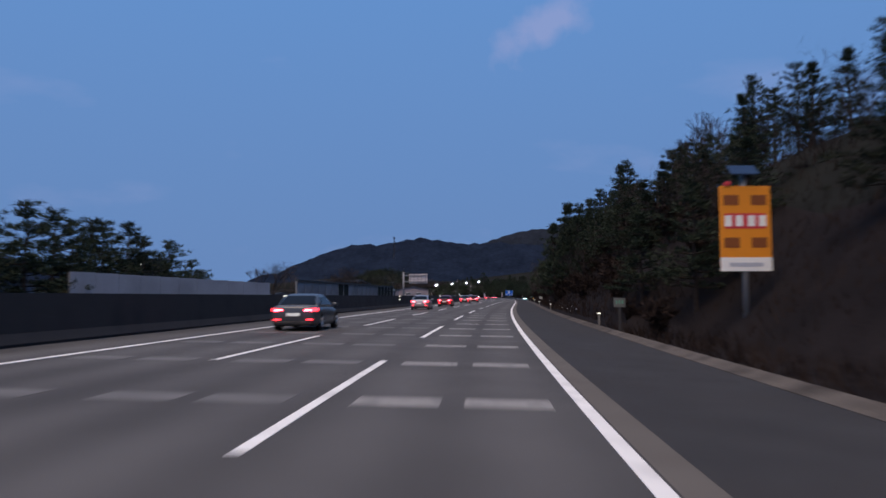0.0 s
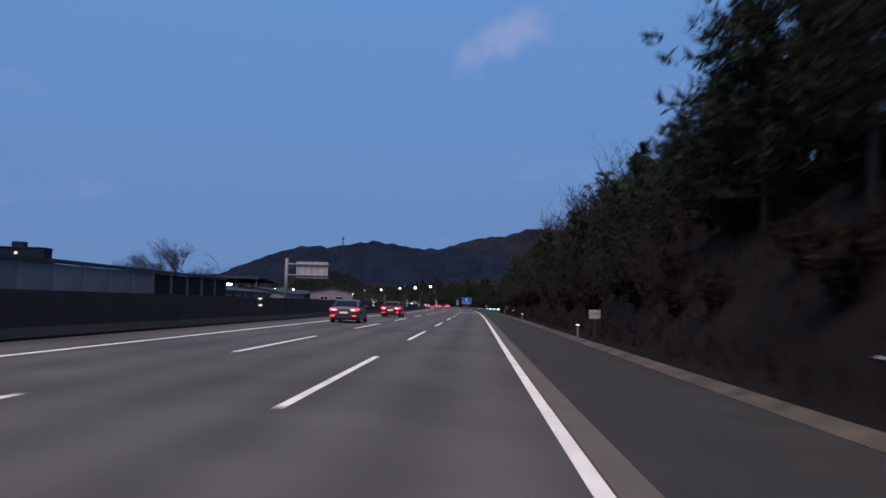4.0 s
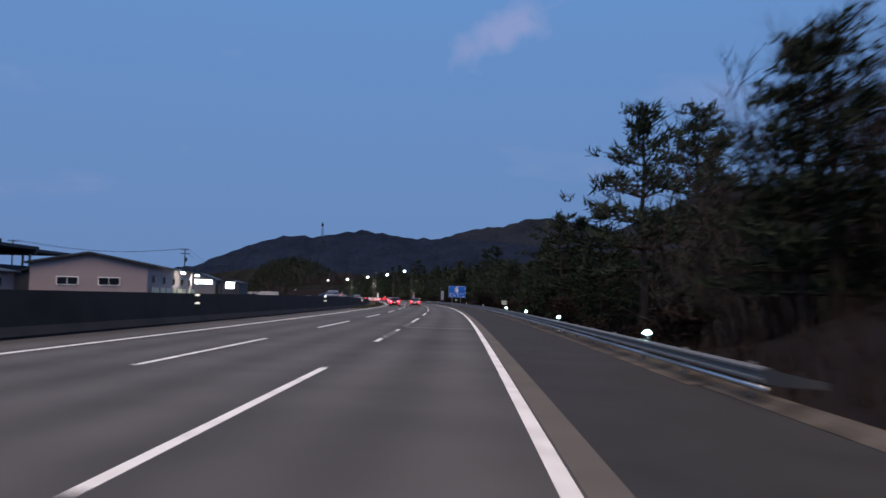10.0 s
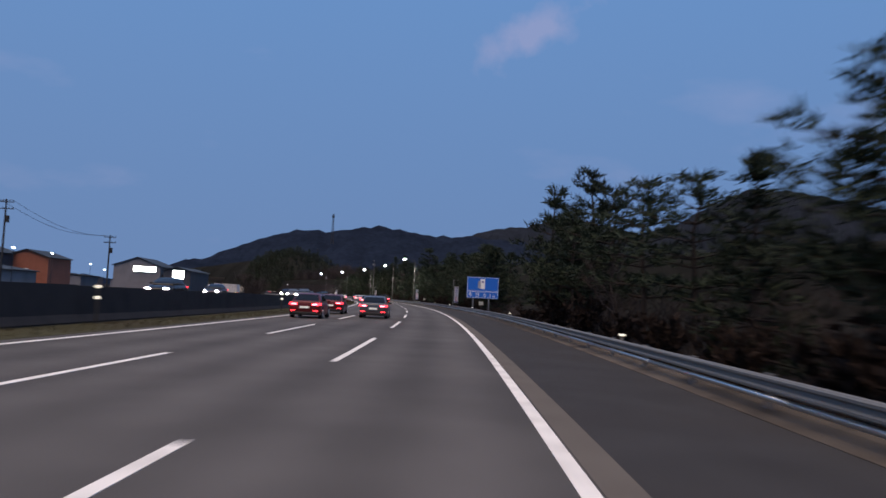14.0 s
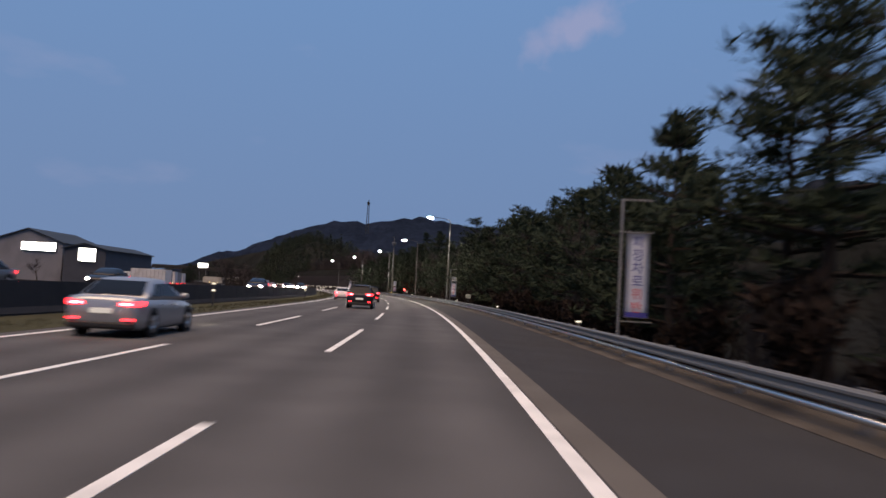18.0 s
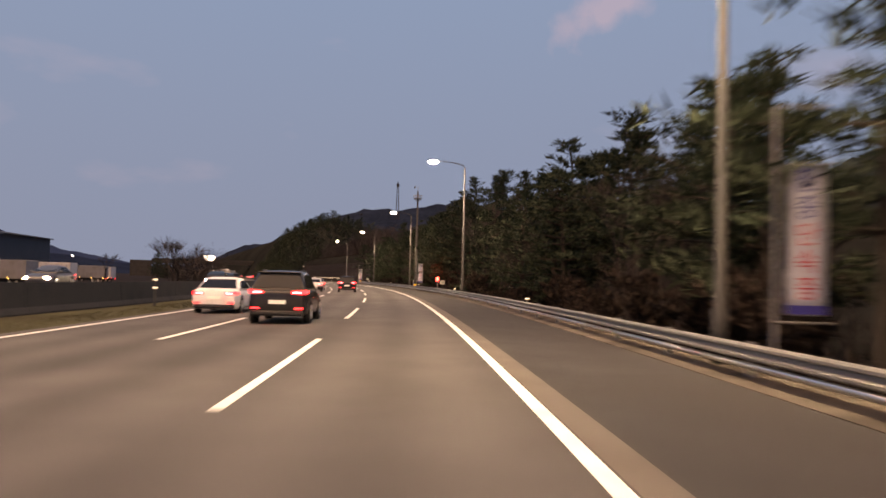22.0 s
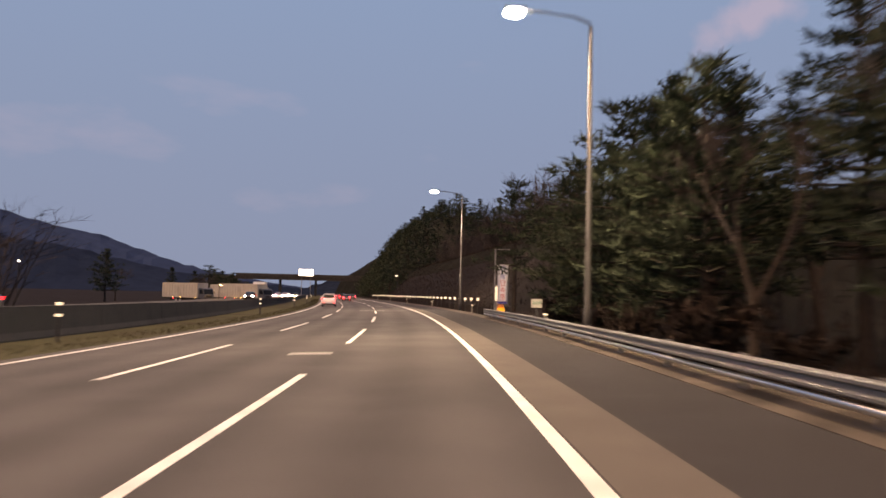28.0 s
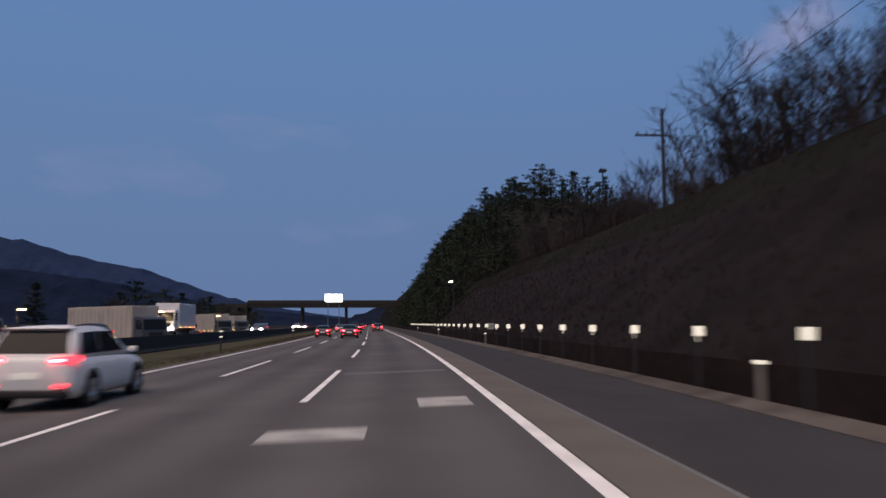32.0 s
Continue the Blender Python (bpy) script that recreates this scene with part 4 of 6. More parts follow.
# ---------- orange warning board ----------
ob = thing("warning_sign", at_road(22.0, 8.0, 0.3, 4), "orange roadside board with red band, white foot and solar panel", "sign")
bm = tube(bmesh.new(), [(0, 0.06, -0.6), (0, 0.06, 5.6)], 0.11, 10)
part("post", bm, M_STEEL_DULL, ob, smooth=True)
part("foot_collar", tube(bmesh.new(), [(0, 0.06, 0.0), (0, 0.06, 0.12)], 0.26, 12), M_WHITE, ob)
bd = part("board", B(-0.93, 0.93, -0.06, -0.01, 2.05, 5.15, 0.01), M_ORANGE, ob)
part("board_foot", B(-0.93, 0.93, -0.068, -0.062, 2.05, 2.55), M_SIGNWHITE, bd, "white strip with illegible print")
part("red_band", B(-0.74, 0.74, -0.068, -0.062, 3.6, 4.15), M_RED, bd)
for x in (-0.62, -0.22, 0.22, 0.62):
    part("print_bar", B(x - 0.13, x + 0.13, -0.074, -0.07, 3.68, 4.08), M_SIGNWHITE, bd)
for z in (4.5, 2.95):
    for x in (-0.5, 0.5):
        part("print_bar", B(x - 0.28, x + 0.28, -0.068, -0.062, z - 0.05, z + 0.32), M_BROWN, bd)
part("print_bar", B(-0.6, 0.6, -0.074, -0.07, 2.22, 2.36), M_SIGNGREY, bd)
part("solar_panel", box(bmesh.new(), -0.5, 0.5, -0.02, 0.02, -0.35, 0.35, 0.0, pose(0, 0.05, 5.75, -55)), M_SOLAR, ob, "tilted dark solar panel")
part("red_lamp", box(bmesh.new(), -0.75, -0.5, -0.12, 0.0, 5.16, 5.3, 0.02), M_RED, ob)

# ---------- blue service sign ----------
sg = thing("service_sign", at_road(425, 6.3, ground_z(425, 6.4), 2) @ Matrix.Diagonal((0.92, 1, 0.965, 1)), "blue roadside sign with white fuel pump symbol on two posts", "sign")
g0 = ground_z(425, 6.4)
for x in (-1.3, 0.95):
    part("post", tube(bmesh.new(), [(x, 0.1, -0.5), (x, 0.1, 4.4 - g0)], 0.11, 10), M_STEEL_DULL, sg, smooth=True)
z0, z1 = 1.88 - g0, 4.72 - g0
bd = part("board", B(-2.25, 2.25, -0.06, 0.0, z0, z1, 0.012), M_BLUE, sg)
W, zc = 2.25, z0 + 0.83
for a, b, c, d in ((-W + .05, W - .05, z1 - .09, z1 - .05), (-W + .05, W - .05, z0 + .05, z0 + .09), (-W + .05, -W + .09, z0 + .05, z1 - .05), (W - .09, W - .05, z0 + .05, z1 - .05),
                   (-W + .09, W - .09, zc + .02, zc + .06), (-W + .09, W - .09, zc + .12, zc + .15)):
    part("border", B(a, b, -0.068, -0.062, c, d), M_SIGNWHITE, bd)
pump = part("pump_symbol", B(-0.32, 0.28, -0.072, -0.063, zc + 0.42, zc + 1.62, 0.004), M_SIGNWHITE, bd)
part("pump_window", B(-0.18, 0.14, -0.078, -0.074, zc + 1.28, zc + 1.46), M_NAVY, pump)
part("pump_top", B(-0.42, 0.28, -0.071, -0.064, zc + 1.63, zc + 1.74), M_SIGNWHITE, bd)
bm = bmesh.new()
vs = [bm.verts.new(v) for v in ((-0.33, -0.07, zc + 0.42), (-0.33, -0.07, zc + 1.62), (-0.72, -0.07, zc + 1.42), (-0.72, -0.07, zc + 0.52))]
bm.faces.new(vs)
bmesh.ops.solidify(bm, geom=bm.faces[:], thickness=0.006)
part("pump_side", bm, M_SIGNGREY, bd)
for txt, x in (("충", -1.75), ("전", -0.75), ("소", 0.3)):
    sign_text(bd, txt, 0.62, x, -0.066, z0 + 0.42, M_SIGNWHITE, 1.05)
sign_text(bd, "5", 0.55, 1.1, -0.066, z0 + 0.4, M_SIGNWHITE)
sign_text(bd, "km", 0.36, 1.62, -0.066, z0 + 0.34, M_SIGNWHITE)

# ---------- banners on posts ----------
def banner(s, u, kind, group="banners beside the guardrail"):
    z = ground_z(s, u)
    top, low = 3.5 - z, 1.0 - z
    e = thing("banner_stand", at_road(s, u, z, -4), "tall white cloth banner with blue and red writing on a post", "banner", group)
    part("post", tube(bmesh.new(), [(-0.45, 0.05, -0.4), (-0.45, 0.05, top + 1.0)], 0.04, 8), M_STEEL_DULL, e)
    part("top_arm", tube(bmesh.new(), [(-0.5, 0.05, top + 0.99), (0.45, 0.05, top + 0.99)], 0.02, 6), M_STEEL_DULL, e)
    part("top_bar", tube(bmesh.new(), [(-0.48, 0.0, top + 0.02), (0.5, 0.0, top + 0.02)], 0.022, 6), M_STEEL, e)
    part("bottom_bar", tube(bmesh.new(), [(-0.48, 0.0, low - 0.12), (0.5, 0.0, low - 0.12)], 0.022, 6), M_STEEL, e)
    bm = bmesh.new()
    rows = [[bm.verts.new((-0.30 + 0.68 * i / 4, 0.02 * math.sin(3.1 * i + j), low + (top - low) * j / 8)) for i in range(5)] for j in range(9)]
    for a, b in zip(rows, rows[1:]):
        for i in range(4):
            bm.faces.new((a[i], a[i + 1], b[i + 1], b[i]))
    bmesh.ops.solidify(bm, geom=bm.faces[:], thickness=0.004)
    cl = part("cloth", bm, M_CLOTH, e, smooth=True)
    part("foot_print", B(-0.28, 0.36, -0.036, -0.028, low + 0.02, low + 0.17), M_NAVY, cl)
    body, blue, gap = ("지정차로위반", 4, 0.385) if kind == "lane" else ("집중단속중", 2, 0.45)
    for i, ch in enumerate(body):
        sign_text(cl, ch, 0.38 if kind == "lane" else 0.42, 0.04, -0.036, top - 0.28 - i * gap, M_NAVY if i < blue else M_RED, 0.98)
    return e


banner(445.3, 4.7, "lane")
banner(524.0, 5.0, "check")
banner(616.0, 4.4, "check")
banner(705.4, 4.5, "check")

# ---------- kilometre plates, delineators, strobe lights ----------
# darker sheeting for two of the distance plates
M_DARKSHEET = material("faded_sheeting", (0.13, 0.135, 0.13), 0.9, 0, 0.2, 3.0, 0, 20, dirt=(0.07, 0.07, 0.065), dirt_scale=2.0)


def km_plate(s, u=4.4, face=None):
    z = fall(s, 4.0)
    e = thing("distance_plate", at_road(s, u, z, -3), "small white plate with green print on a short grey post", "sign", "distance plates along the shoulder")
    part("post", B(-0.05, 0.05, 0.0, 0.06, -0.3, 1.0 - z), M_POLE, e)
    p = part("plate", B(-0.26, 0.26, -0.02, 0.0, 0.97 - z, 1.38 - z, 0.006), face or M_DULLWHITE, e)
    for k in range(3):
        part("print_bar", B(-0.17 + 0.13 * k, -0.10 + 0.13 * k, -0.028, -0.022, 1.12 - z, 1.28 - z), M_GREEN, p)
    return e


for s, u in ((28.8, 4.5), (126.5, 4.5), (224.2, 4.5), (314.4, 4.25), (413.4, 4.9), (503.4, 4.6), (593.5, 4.5), (693.1, 4.5), (796.6, 4.9)):
    km_plate(s, u, M_DARKSHEET if s in (28.8, 224.2) else None)


M_POSTWHITE = material("grimy_white_plastic", (0.20, 0.19, 0.175), 0.8, 0, 0.15, 3.0, 0, 20, dirt=(0.09, 0.085, 0.075), dirt_scale=3.0)


def delineator(s, u=4.35):
    z = fall(s, 4.0) - 0.06
    e = thing("delineator_post", at_road(s, u, z), "slim white delineator post with a bright reflector cap", "post", "delineators along the shoulder")
    part("post", B(-0.055, 0.055, -0.03, 0.03, -0.2, 0.76, 0.012), M_POSTWHITE, e)
    part("cap", B(-0.09, 0.09, -0.05, 0.03, 0.765, 0.83, 0.01), M_REFL_GLOW, e, "bright reflector cap")
    return e


for s in (35, 82.6, 131.4, 181, 229, 347.8, 383, 418.2, 451.6, 478.8, 513, 547.8, 581.6, 617, 655.1, 690, 720.5, 757.5, 795, 832, 870):
    delineator(s)

M_STROBE = glow("strobe_glass", (0.5, 1.0, 0.92), 40)
for s in (256.6, 275.8, 294, 312.8):
    z = fall(s, 4.0)
    e = thing("warning_light", at_road(s, 4.36, z - 0.02), "small white flashing road light on the guardrail", "lamp", "flashing lights on the guardrail")
    part("stem", tube(bmesh.new(), [(0, 0, -0.1), (0, 0, 0.72)], 0.035, 8), M_STEEL_DULL, e)
    part("housing", B(-0.11, 0.11, -0.05, 0.05, 0.70, 0.74, 0.01), M_DARK, e)
    part("lens", tube(bmesh.new(), [(0, -0.06, 0.75), (0, -0.06, 0.80), (0, -0.06, 0.87)], [0.085, 0.1, 0.05], 10), M_STROBE, e, "glowing white lens")
# reflectors on the median barrier
for s in (38, 85.9, 134, 184, 233.9, 271.6, 310.4, 350.4, 385, 421.4, 468, 516.7, 550, 598, 640, 682, 723, 758, 800, 850):
    e = thing("barrier_reflector", at_road(s, -13.3, fall(s, -13.3)), "pair of white reflectors on a dark bracket on the median barrier", "reflector", "reflectors along the median")
    part("bracket", B(-0.06, 0.04, -0.02, 0.02, 0.55 if s < 340 else -0.1, 1.4), M_DARK, e)
    for z in (1.3, 0.92):
        part("reflector", B(-0.1, 0.1, -0.05, -0.025, z - 0.045, z + 0.045, 0.008), M_REFL_GLOW, e)
# reflector tabs along the foot of the cut slope, on a low rail
rail = tagged(new("slope_fence"), "low dark fence with white reflector plates below the cut slope", "fence", kind="structure")
part("fence_board", sweep(bmesh.new(), span(713, 960, 6), [(4.72, 0.0), (4.72, 0.7), (4.76, 0.7), (4.76, 0.0)], True), M_BRUSH, rail)
for k in range(0, 42):
    s = 717.3 + 4.3 * k
    o = part("reflector_plate", box(box(bmesh.new(), -0.095, 0.095, -0.02, 0.01, 1.02, 1.22, 0.006), -0.02, 0.02, 0.012, 0.03, 0.9, 1.02), M_REFL_GLOW, rail)
    q = part("fence_post", B(-0.025, 0.025, 0.012, 0.05, -0.2, 1.2), M_DARK, rail)
    q.matrix_world = at_road(s, 4.4, fall(s, 4.0) + 0.1)
    o.matrix_world = at_road(s, 4.4, fall(s, 4.0) + 0.12)

e = thing("slope_lamp", at_road(822, 5.0, ground_z(822, 5.0)), "small white lamp on a thin pole below the slope", "street lamp")
part("pole", tube(bmesh.new(), [(0, 0, -0.3), (0, 0, 5.4)], [0.07, 0.05], 8), M_DARK, e)
part("lamp_head", B(-0.5, 0.08, -0.09, 0.09, 5.4, 5.5, 0.02), M_DARK, e)
part("lamp_glass", B(-0.46, -0.1, -0.08, 0.08, 5.34, 5.396), glow("slope_lamp_glass", (1.0, 0.98, 0.92), 30), e)
# police light box on the rail
e = thing("beacon_box", at_road(598, 4.5, fall(598, 4)), "red flashing beacon on a short post behind the guardrail", "beacon")
part("post", tube(bmesh.new(), [(0, 0, -0.2), (0, 0, 1.15)], 0.045, 8), M_STEEL_DULL, e)
part("box", B(-0.22, 0.22, -0.08, 0.08, 1.15, 1.3, 0.02), M_DARK, e)
part("red_lens", B(-0.17, 0.17, -0.1, 0.06, 1.31, 1.78, 0.04), glow("red_beacon", (1.0, 0.02, 0.03), 6), e, "glowing red lens")
l = new("beacon_light", bpy.data.lights.new("beacon_light", "POINT"))
l.data.energy, l.data.color, l.data.shadow_soft_size = 160, (1.0, 0.06, 0.04), 0.15
l.matrix_world = at_road(597.7, 4.5, fall(598, 4) + 1.95)

# markers where the rail ends
e = thing("object_marker", at_road(708.5, 4.6, fall(708, 4)), "narrow white marker panel on a post at the guardrail end", "sign")
part("post", B(-0.05, 0.05, 0.0, 0.05, -0.2, 1.3), M_STEEL_DULL, e)
part("panel", B(-0.12, 0.12, -0.03, 0.0, 1.2, 2.15, 0.006), M_REFL_GLOW, e)
e = thing("traffic_drum", at_road(707.5, 4.75, fall(708, 4)), "squat orange traffic drum with a reflective band", "drum")
part("body", tube(bmesh.new(), [(0, 0, 0), (0, 0, 0.1), (0, 0, 0.85), (0, 0, 0.95)], [0.3, 0.3, 0.22, 0.18], 14), material("orange_plastic", (0.75, 0.2, 0.02), 0.5, 0, 0.1), e, smooth=True)
part("band", tube(bmesh.new(), [(0, 0, 0.5), (0, 0, 0.75)], [0.262, 0.24], 14), M_AMBER_GLOW, e)
e = thing("traffic_drum", at_road(624.2, 4.7, fall(625, 4)), "squat yellow traffic drum beside the camera mast", "drum")
part("body", tube(bmesh.new(), [(0, 0, 0), (0, 0, 0.1), (0, 0, 0.72), (0, 0, 0.8)], [0.28, 0.28, 0.22, 0.18], 14), material("yellow_plastic", (0.75, 0.55, 0.03), 0.5, 0, 0.1), e, smooth=True)
part("band", tube(bmesh.new(), [(0, 0, 0.4), (0, 0, 0.62)], [0.256, 0.236], 14), M_AMBER_GLOW, e)

# ---------- camera mast ----------
e = thing("camera_mast", at_road(625, 4.85, fall(625, 4)), "tall grey steel camera mast with a ring platform at the top", "mast")
part("pole", tube(bmesh.new(), [(0, 0, -0.3), (0, 0, 1.5), (0, 0, 1.55), (0, 0, 14.3)], [0.24, 0.23, 0.19, 0.11], 12), M_POLE, e, smooth=True)
for z, r in ((13.2, 0.62), (13.6, 0.62)):
    ring = [(r * math.cos(a * math.pi / 8), r * math.sin(a * math.pi / 8), z) for a in range(17)]
    part("ring", tube(bmesh.new(), ring, 0.035, 6, False), M_STEEL_DULL, e)
part("platform", tube(bmesh.new(), [(0, 0, 13.1), (0, 0, 13.18)], 0.55, 14), M_STEEL_DULL, e)
for a in range(6):
    c, d = math.cos(a * 1.047), math.sin(a * 1.047)
    part("stay", tube(bmesh.new(), [(0.1 * c, 0.1 * d, 12.7), (0.6 * c, 0.6 * d, 13.2), (0.62 * c, 0.62 * d, 13.6)], 0.025, 5), M_STEEL_DULL, e)
part("cabinet", B(-0.3, 0.3, 0.2, 0.55, 0.0, 1.3, 0.02), M_STEEL_DULL, e)
part("camera_arm", tube(bmesh.new(), [(0, 0, 14.2), (0, 0, 14.9), (-0.3, 0, 15.05), (-0.45, 0, 14.9)], 0.03, 6), M_STEEL_DULL, e)
part("dome_camera", tube(bmesh.new(), [(-0.45, 0, 14.92), (-0.45, 0, 14.8), (-0.45, 0, 14.65)], [0.1, 0.14, 0.05], 10), M_DARK, e)

# masts and poles on the slope and the hill
for s, u, h, arm in ((906, 46, 9.0, False), (764, 19.5, 8.2, True), (803, 19.5, 8.4, True)):
    z = ground_z(s, u)
    e = thing("utility_pole", at_road(s, u, z), "dark utility pole with a crossarm on the slope" if arm else "dark mast with a small platform on the hillside", "pole")
    part("pole", tube(bmesh.new(), [(0, 0, -0.6), (0, 0, h)], [0.17, 0.11], 8), M_DARK, e)
    if arm:
        part("crossarm", B(-2.2, 0.4, -0.06, 0.06, h - 2.2, h - 2.05), M_DARK, e)
        for x in (-2.0, -1.3, -0.6, 0.3):
            part("insulator", tube(bmesh.new(), [(x, 0, h - 2.05), (x, 0, h - 1.8)], [0.06, 0.04], 6), M_DARK, e)
        part("lamp_arm", tube(bmesh.new(), [(0, 0, h - 0.1), (-0.3, 0, h + 0.1), (-1.0, 0, h + 0.05)], 0.035, 5), M_DARK, e)
    else:
        part("platform", B(-0.7, 0.7, -0.7, 0.7, h - 0.9, h - 0.3, 0.05), M_DARK, e)
        part("lamp_arm", tube(bmesh.new(), [(0, 0, h - 0.4), (-0.5, 0, h), (-0.6, 0, h + 0.2)], 0.04, 5), M_DARK, e)
cable = bmesh.new()
a, b = P(764, 18.5, ground_z(764, 19.5) + 6.1), P(803, 18.5, ground_z(803, 19.5) + 6.3)
tube(cable, [a.lerp(b, i / 8) - Vector((0, 0, 0.7 * math.sin(math.pi * i / 8))) for i in range(9)], 0.018, 4)
tagged(obj("overhead_cable", cable, M_DARK), "thin black cable slung between utility poles", "cable")
e = thing("radio_tower", pose(-157, 1349, 74), "slender dark lattice radio tower on the hilltop", "tower")
for x, y in ((-1.6, -1.6), (1.6, -1.6), (1.6, 1.6), (-1.6, 1.6)):
    part("leg", tube(bmesh.new(), [(x, y, -8), (x * 0.4, y * 0.4, 32)], [0.3, 0.2], 5), M_DARK, e)
for k in range(8):
    z, w = -6 + 5 * k, 1.6 - 0.135 * k
    part("brace", tube(bmesh.new(), [(-w, -w, z), (w, -w, z + 4)], 0.14, 4), M_DARK, e)
part("antenna_ring", tube(bmesh.new(), [(0, 0, 27), (0, 0, 30)], 1.6, 10), M_DARK, e)

# ---------- road paint ----------
def road_patch(parent, s0, s1, u0, u1, mat, name="bar", skew=0.0, lift=0.006):
    bm = sweep(bmesh.new(), span(s0, s1, 1.0), [(u0, lift - 0.012), (u0, lift), (u1, lift), (u1, lift - 0.012)])
    return part(name, bm, mat, parent)


M_BARS = material("worn_speed_bar_paint", (0.25, 0.24, 0.225), 0.9, 0, 0.35, 1.5, 0.2, 25, dirt=(0.15, 0.145, 0.14), dirt_scale=2.2)
rumble = tagged(new("rumble_marking"), "pairs of worn white speed bars across the lanes", "road marking", kind="structure")
for k in range(0, 10):
    s = 3.25 + 6.02 * k
    for lane, mat in ((0.0, M_BARS), (-3.6, M_GHOST), (-7.2, M_GHOST)):
        for u0, u1 in ((-3.12, -1.95), (-1.62, -0.44)):
            road_patch(rumble, s, s + 0.85, u0 + lane, u1 + lane, mat, lift=0.005)
patches = tagged(new("old_marking"), "faded remains of bars across the lane", "road marking", kind="structure")
for s0, s1, u0, u1, mat in ((731.4, 732.4, -5.1, -2.7, M_WORN), (743.6, 744.5, -4.95, -3.15, M_GHOST), (744.1, 744.9, -1.72, -0.16, M_WORN), (754.7, 755.8, -3.62, -2.2, M_WORN), (758.2, 759.8, -1.4, -0.45, M_WORN),
                            (675.4, 676.2, -4.75, -3.65, M_WORN), (414.7, 415.2, -3.2, -0.12, M_GHOST), (408.3, 409.0, -3.1, -0.1, M_GHOST), (272.6, 273.4, -3.5, -0.15, M_GHOST), (768, 768.6, -3.3, -0.3, M_GHOST),
                            (262.0, 268.5, -3.72, -3.45, M_GHOST), (274.0, 281.0, -3.72, -3.45, M_GHOST)):
    road_patch(patches, s0, s1, u0, u1, mat)


def road_words(body, s, u, width, length, mat, label):
    """Letters painted on the lane, drawn out along it, to be read by the driver."""
    bm = letters(body, 1.0, bold=0.022)
    xs, ys = [v.co.x for v in bm.verts], [v.co.y for v in bm.verts]
    x0, x1, y0, y1 = min(xs), max(xs), min(ys), max(ys)
    for v in bm.verts:
        uu = u + ((v.co.x - x0) / (x1 - x0) - 0.5) * width
        v.co = PR(s + (v.co.y - y0) / (y1 - y0) * length, uu, 0.005 if v.co.z < 0 else 0.009)
    return tagged(obj("road_lettering", bm, mat), label, "road marking", kind="structure")


road_words("화물차", 228.6, -1.9, 2.75, 3.4, M_WORN, "worn white lane lettering for lorries on the asphalt")
road_words("버스", 233.2, -1.9, 2.2, 4.2, M_WORN, "worn white lane lettering for buses on the asphalt")


def arrow(s, u, mat):
    bm = bmesh.new()
    out = ((0, -0.1), (0, 0.1), (2.0, 0.1), (2.0, 0.36), (3.0, 0), (2.0, -0.36), (2.0, -0.1))
    rows = [[bm.verts.new(PR(s + a, u + b, z)) for a, b in out] for z in (-0.006, 0.007)]
    bm.faces.new(rows[1])
    for i in range(7):
        bm.faces.new((rows[0][i], rows[0][(i + 1) % 7], rows[1][(i + 1) % 7], rows[1][i]))
    return tagged(obj("lane_arrow", bm, mat), "worn white arrow painted on the lane", "road marking", kind="structure")


for u, m in ((-1.8, M_WORN), (-5.3, M_GHOST), (-8.9, M_GHOST)):
    arrow(236.6, u, m)
faded = tagged(new("faded_lettering"), "rows of faded lane lettering too worn to read", "road marking", kind="structure")
for lane in (-5.4, -9.0):
    for k in range(7):
        u = lane - 1.2 + 0.4 * k
        road_patch(faded, 228.8 + 0.6 * (k % 2), 231.6, u - 0.08, u + 0.08, M_GHOST)
        road_patch(faded, 233.4, 236.8 - 0.7 * (k % 3), u - 0.07, u + 0.07, M_GHOST)

# scraps of litter along the foot of the bank
M_SCRAP = material("pale_plastic_litter", (0.5, 0.5, 0.5), 0.7, 0, 0.2, 5.0, 0, 20)
rnd = random.Random(77)
for s, u, k in ((52.0, 4.75, 0.16), (55.2, 4.6, 0.10), (57.5, 4.9, 0.12), (60.3, 4.7, 0.09), (66.0, 4.65, 0.11), (71.5, 4.8, 0.10), (99.0, 4.7, 0.12), (101.5, 5.0, 0.10), (264.5, 4.6, 0.16), (284.0, 5.2, 0.14), (396.5, 4.6, 0.2)):
    bm = bmesh.new()
    bmesh.ops.create_icosphere(bm, subdivisions=1, radius=k)
    for v in bm.verts:
        v.co = Vector((v.co.x * rnd.uniform(0.7, 1.5), v.co.y * rnd.uniform(0.7, 1.5), abs(v.co.z) * rnd.uniform(0.2, 0.7)))
    o = tagged(obj("litter_scrap", bm, M_SCRAP), "crumpled pale plastic scrap lying on the verge", "litter", "litter along the road")
    o.matrix_world = at_road(s, u, ground_z(s, u) + 0.02, rnd.uniform(0, 360))
e = thing("marker_post", at_road(208, 4.7, ground_z(208, 4.7)), "short dark post with an amber reflector on the bank", "post")
part("post", B(-0.04, 0.04, -0.02, 0.03, -0.3, 0.45), M_DARK, e)
part("reflector", B(-0.11, 0.11, -0.05, -0.022, 0.36, 0.48, 0.01), M_AMBER_GLOW, e, "amber reflector")
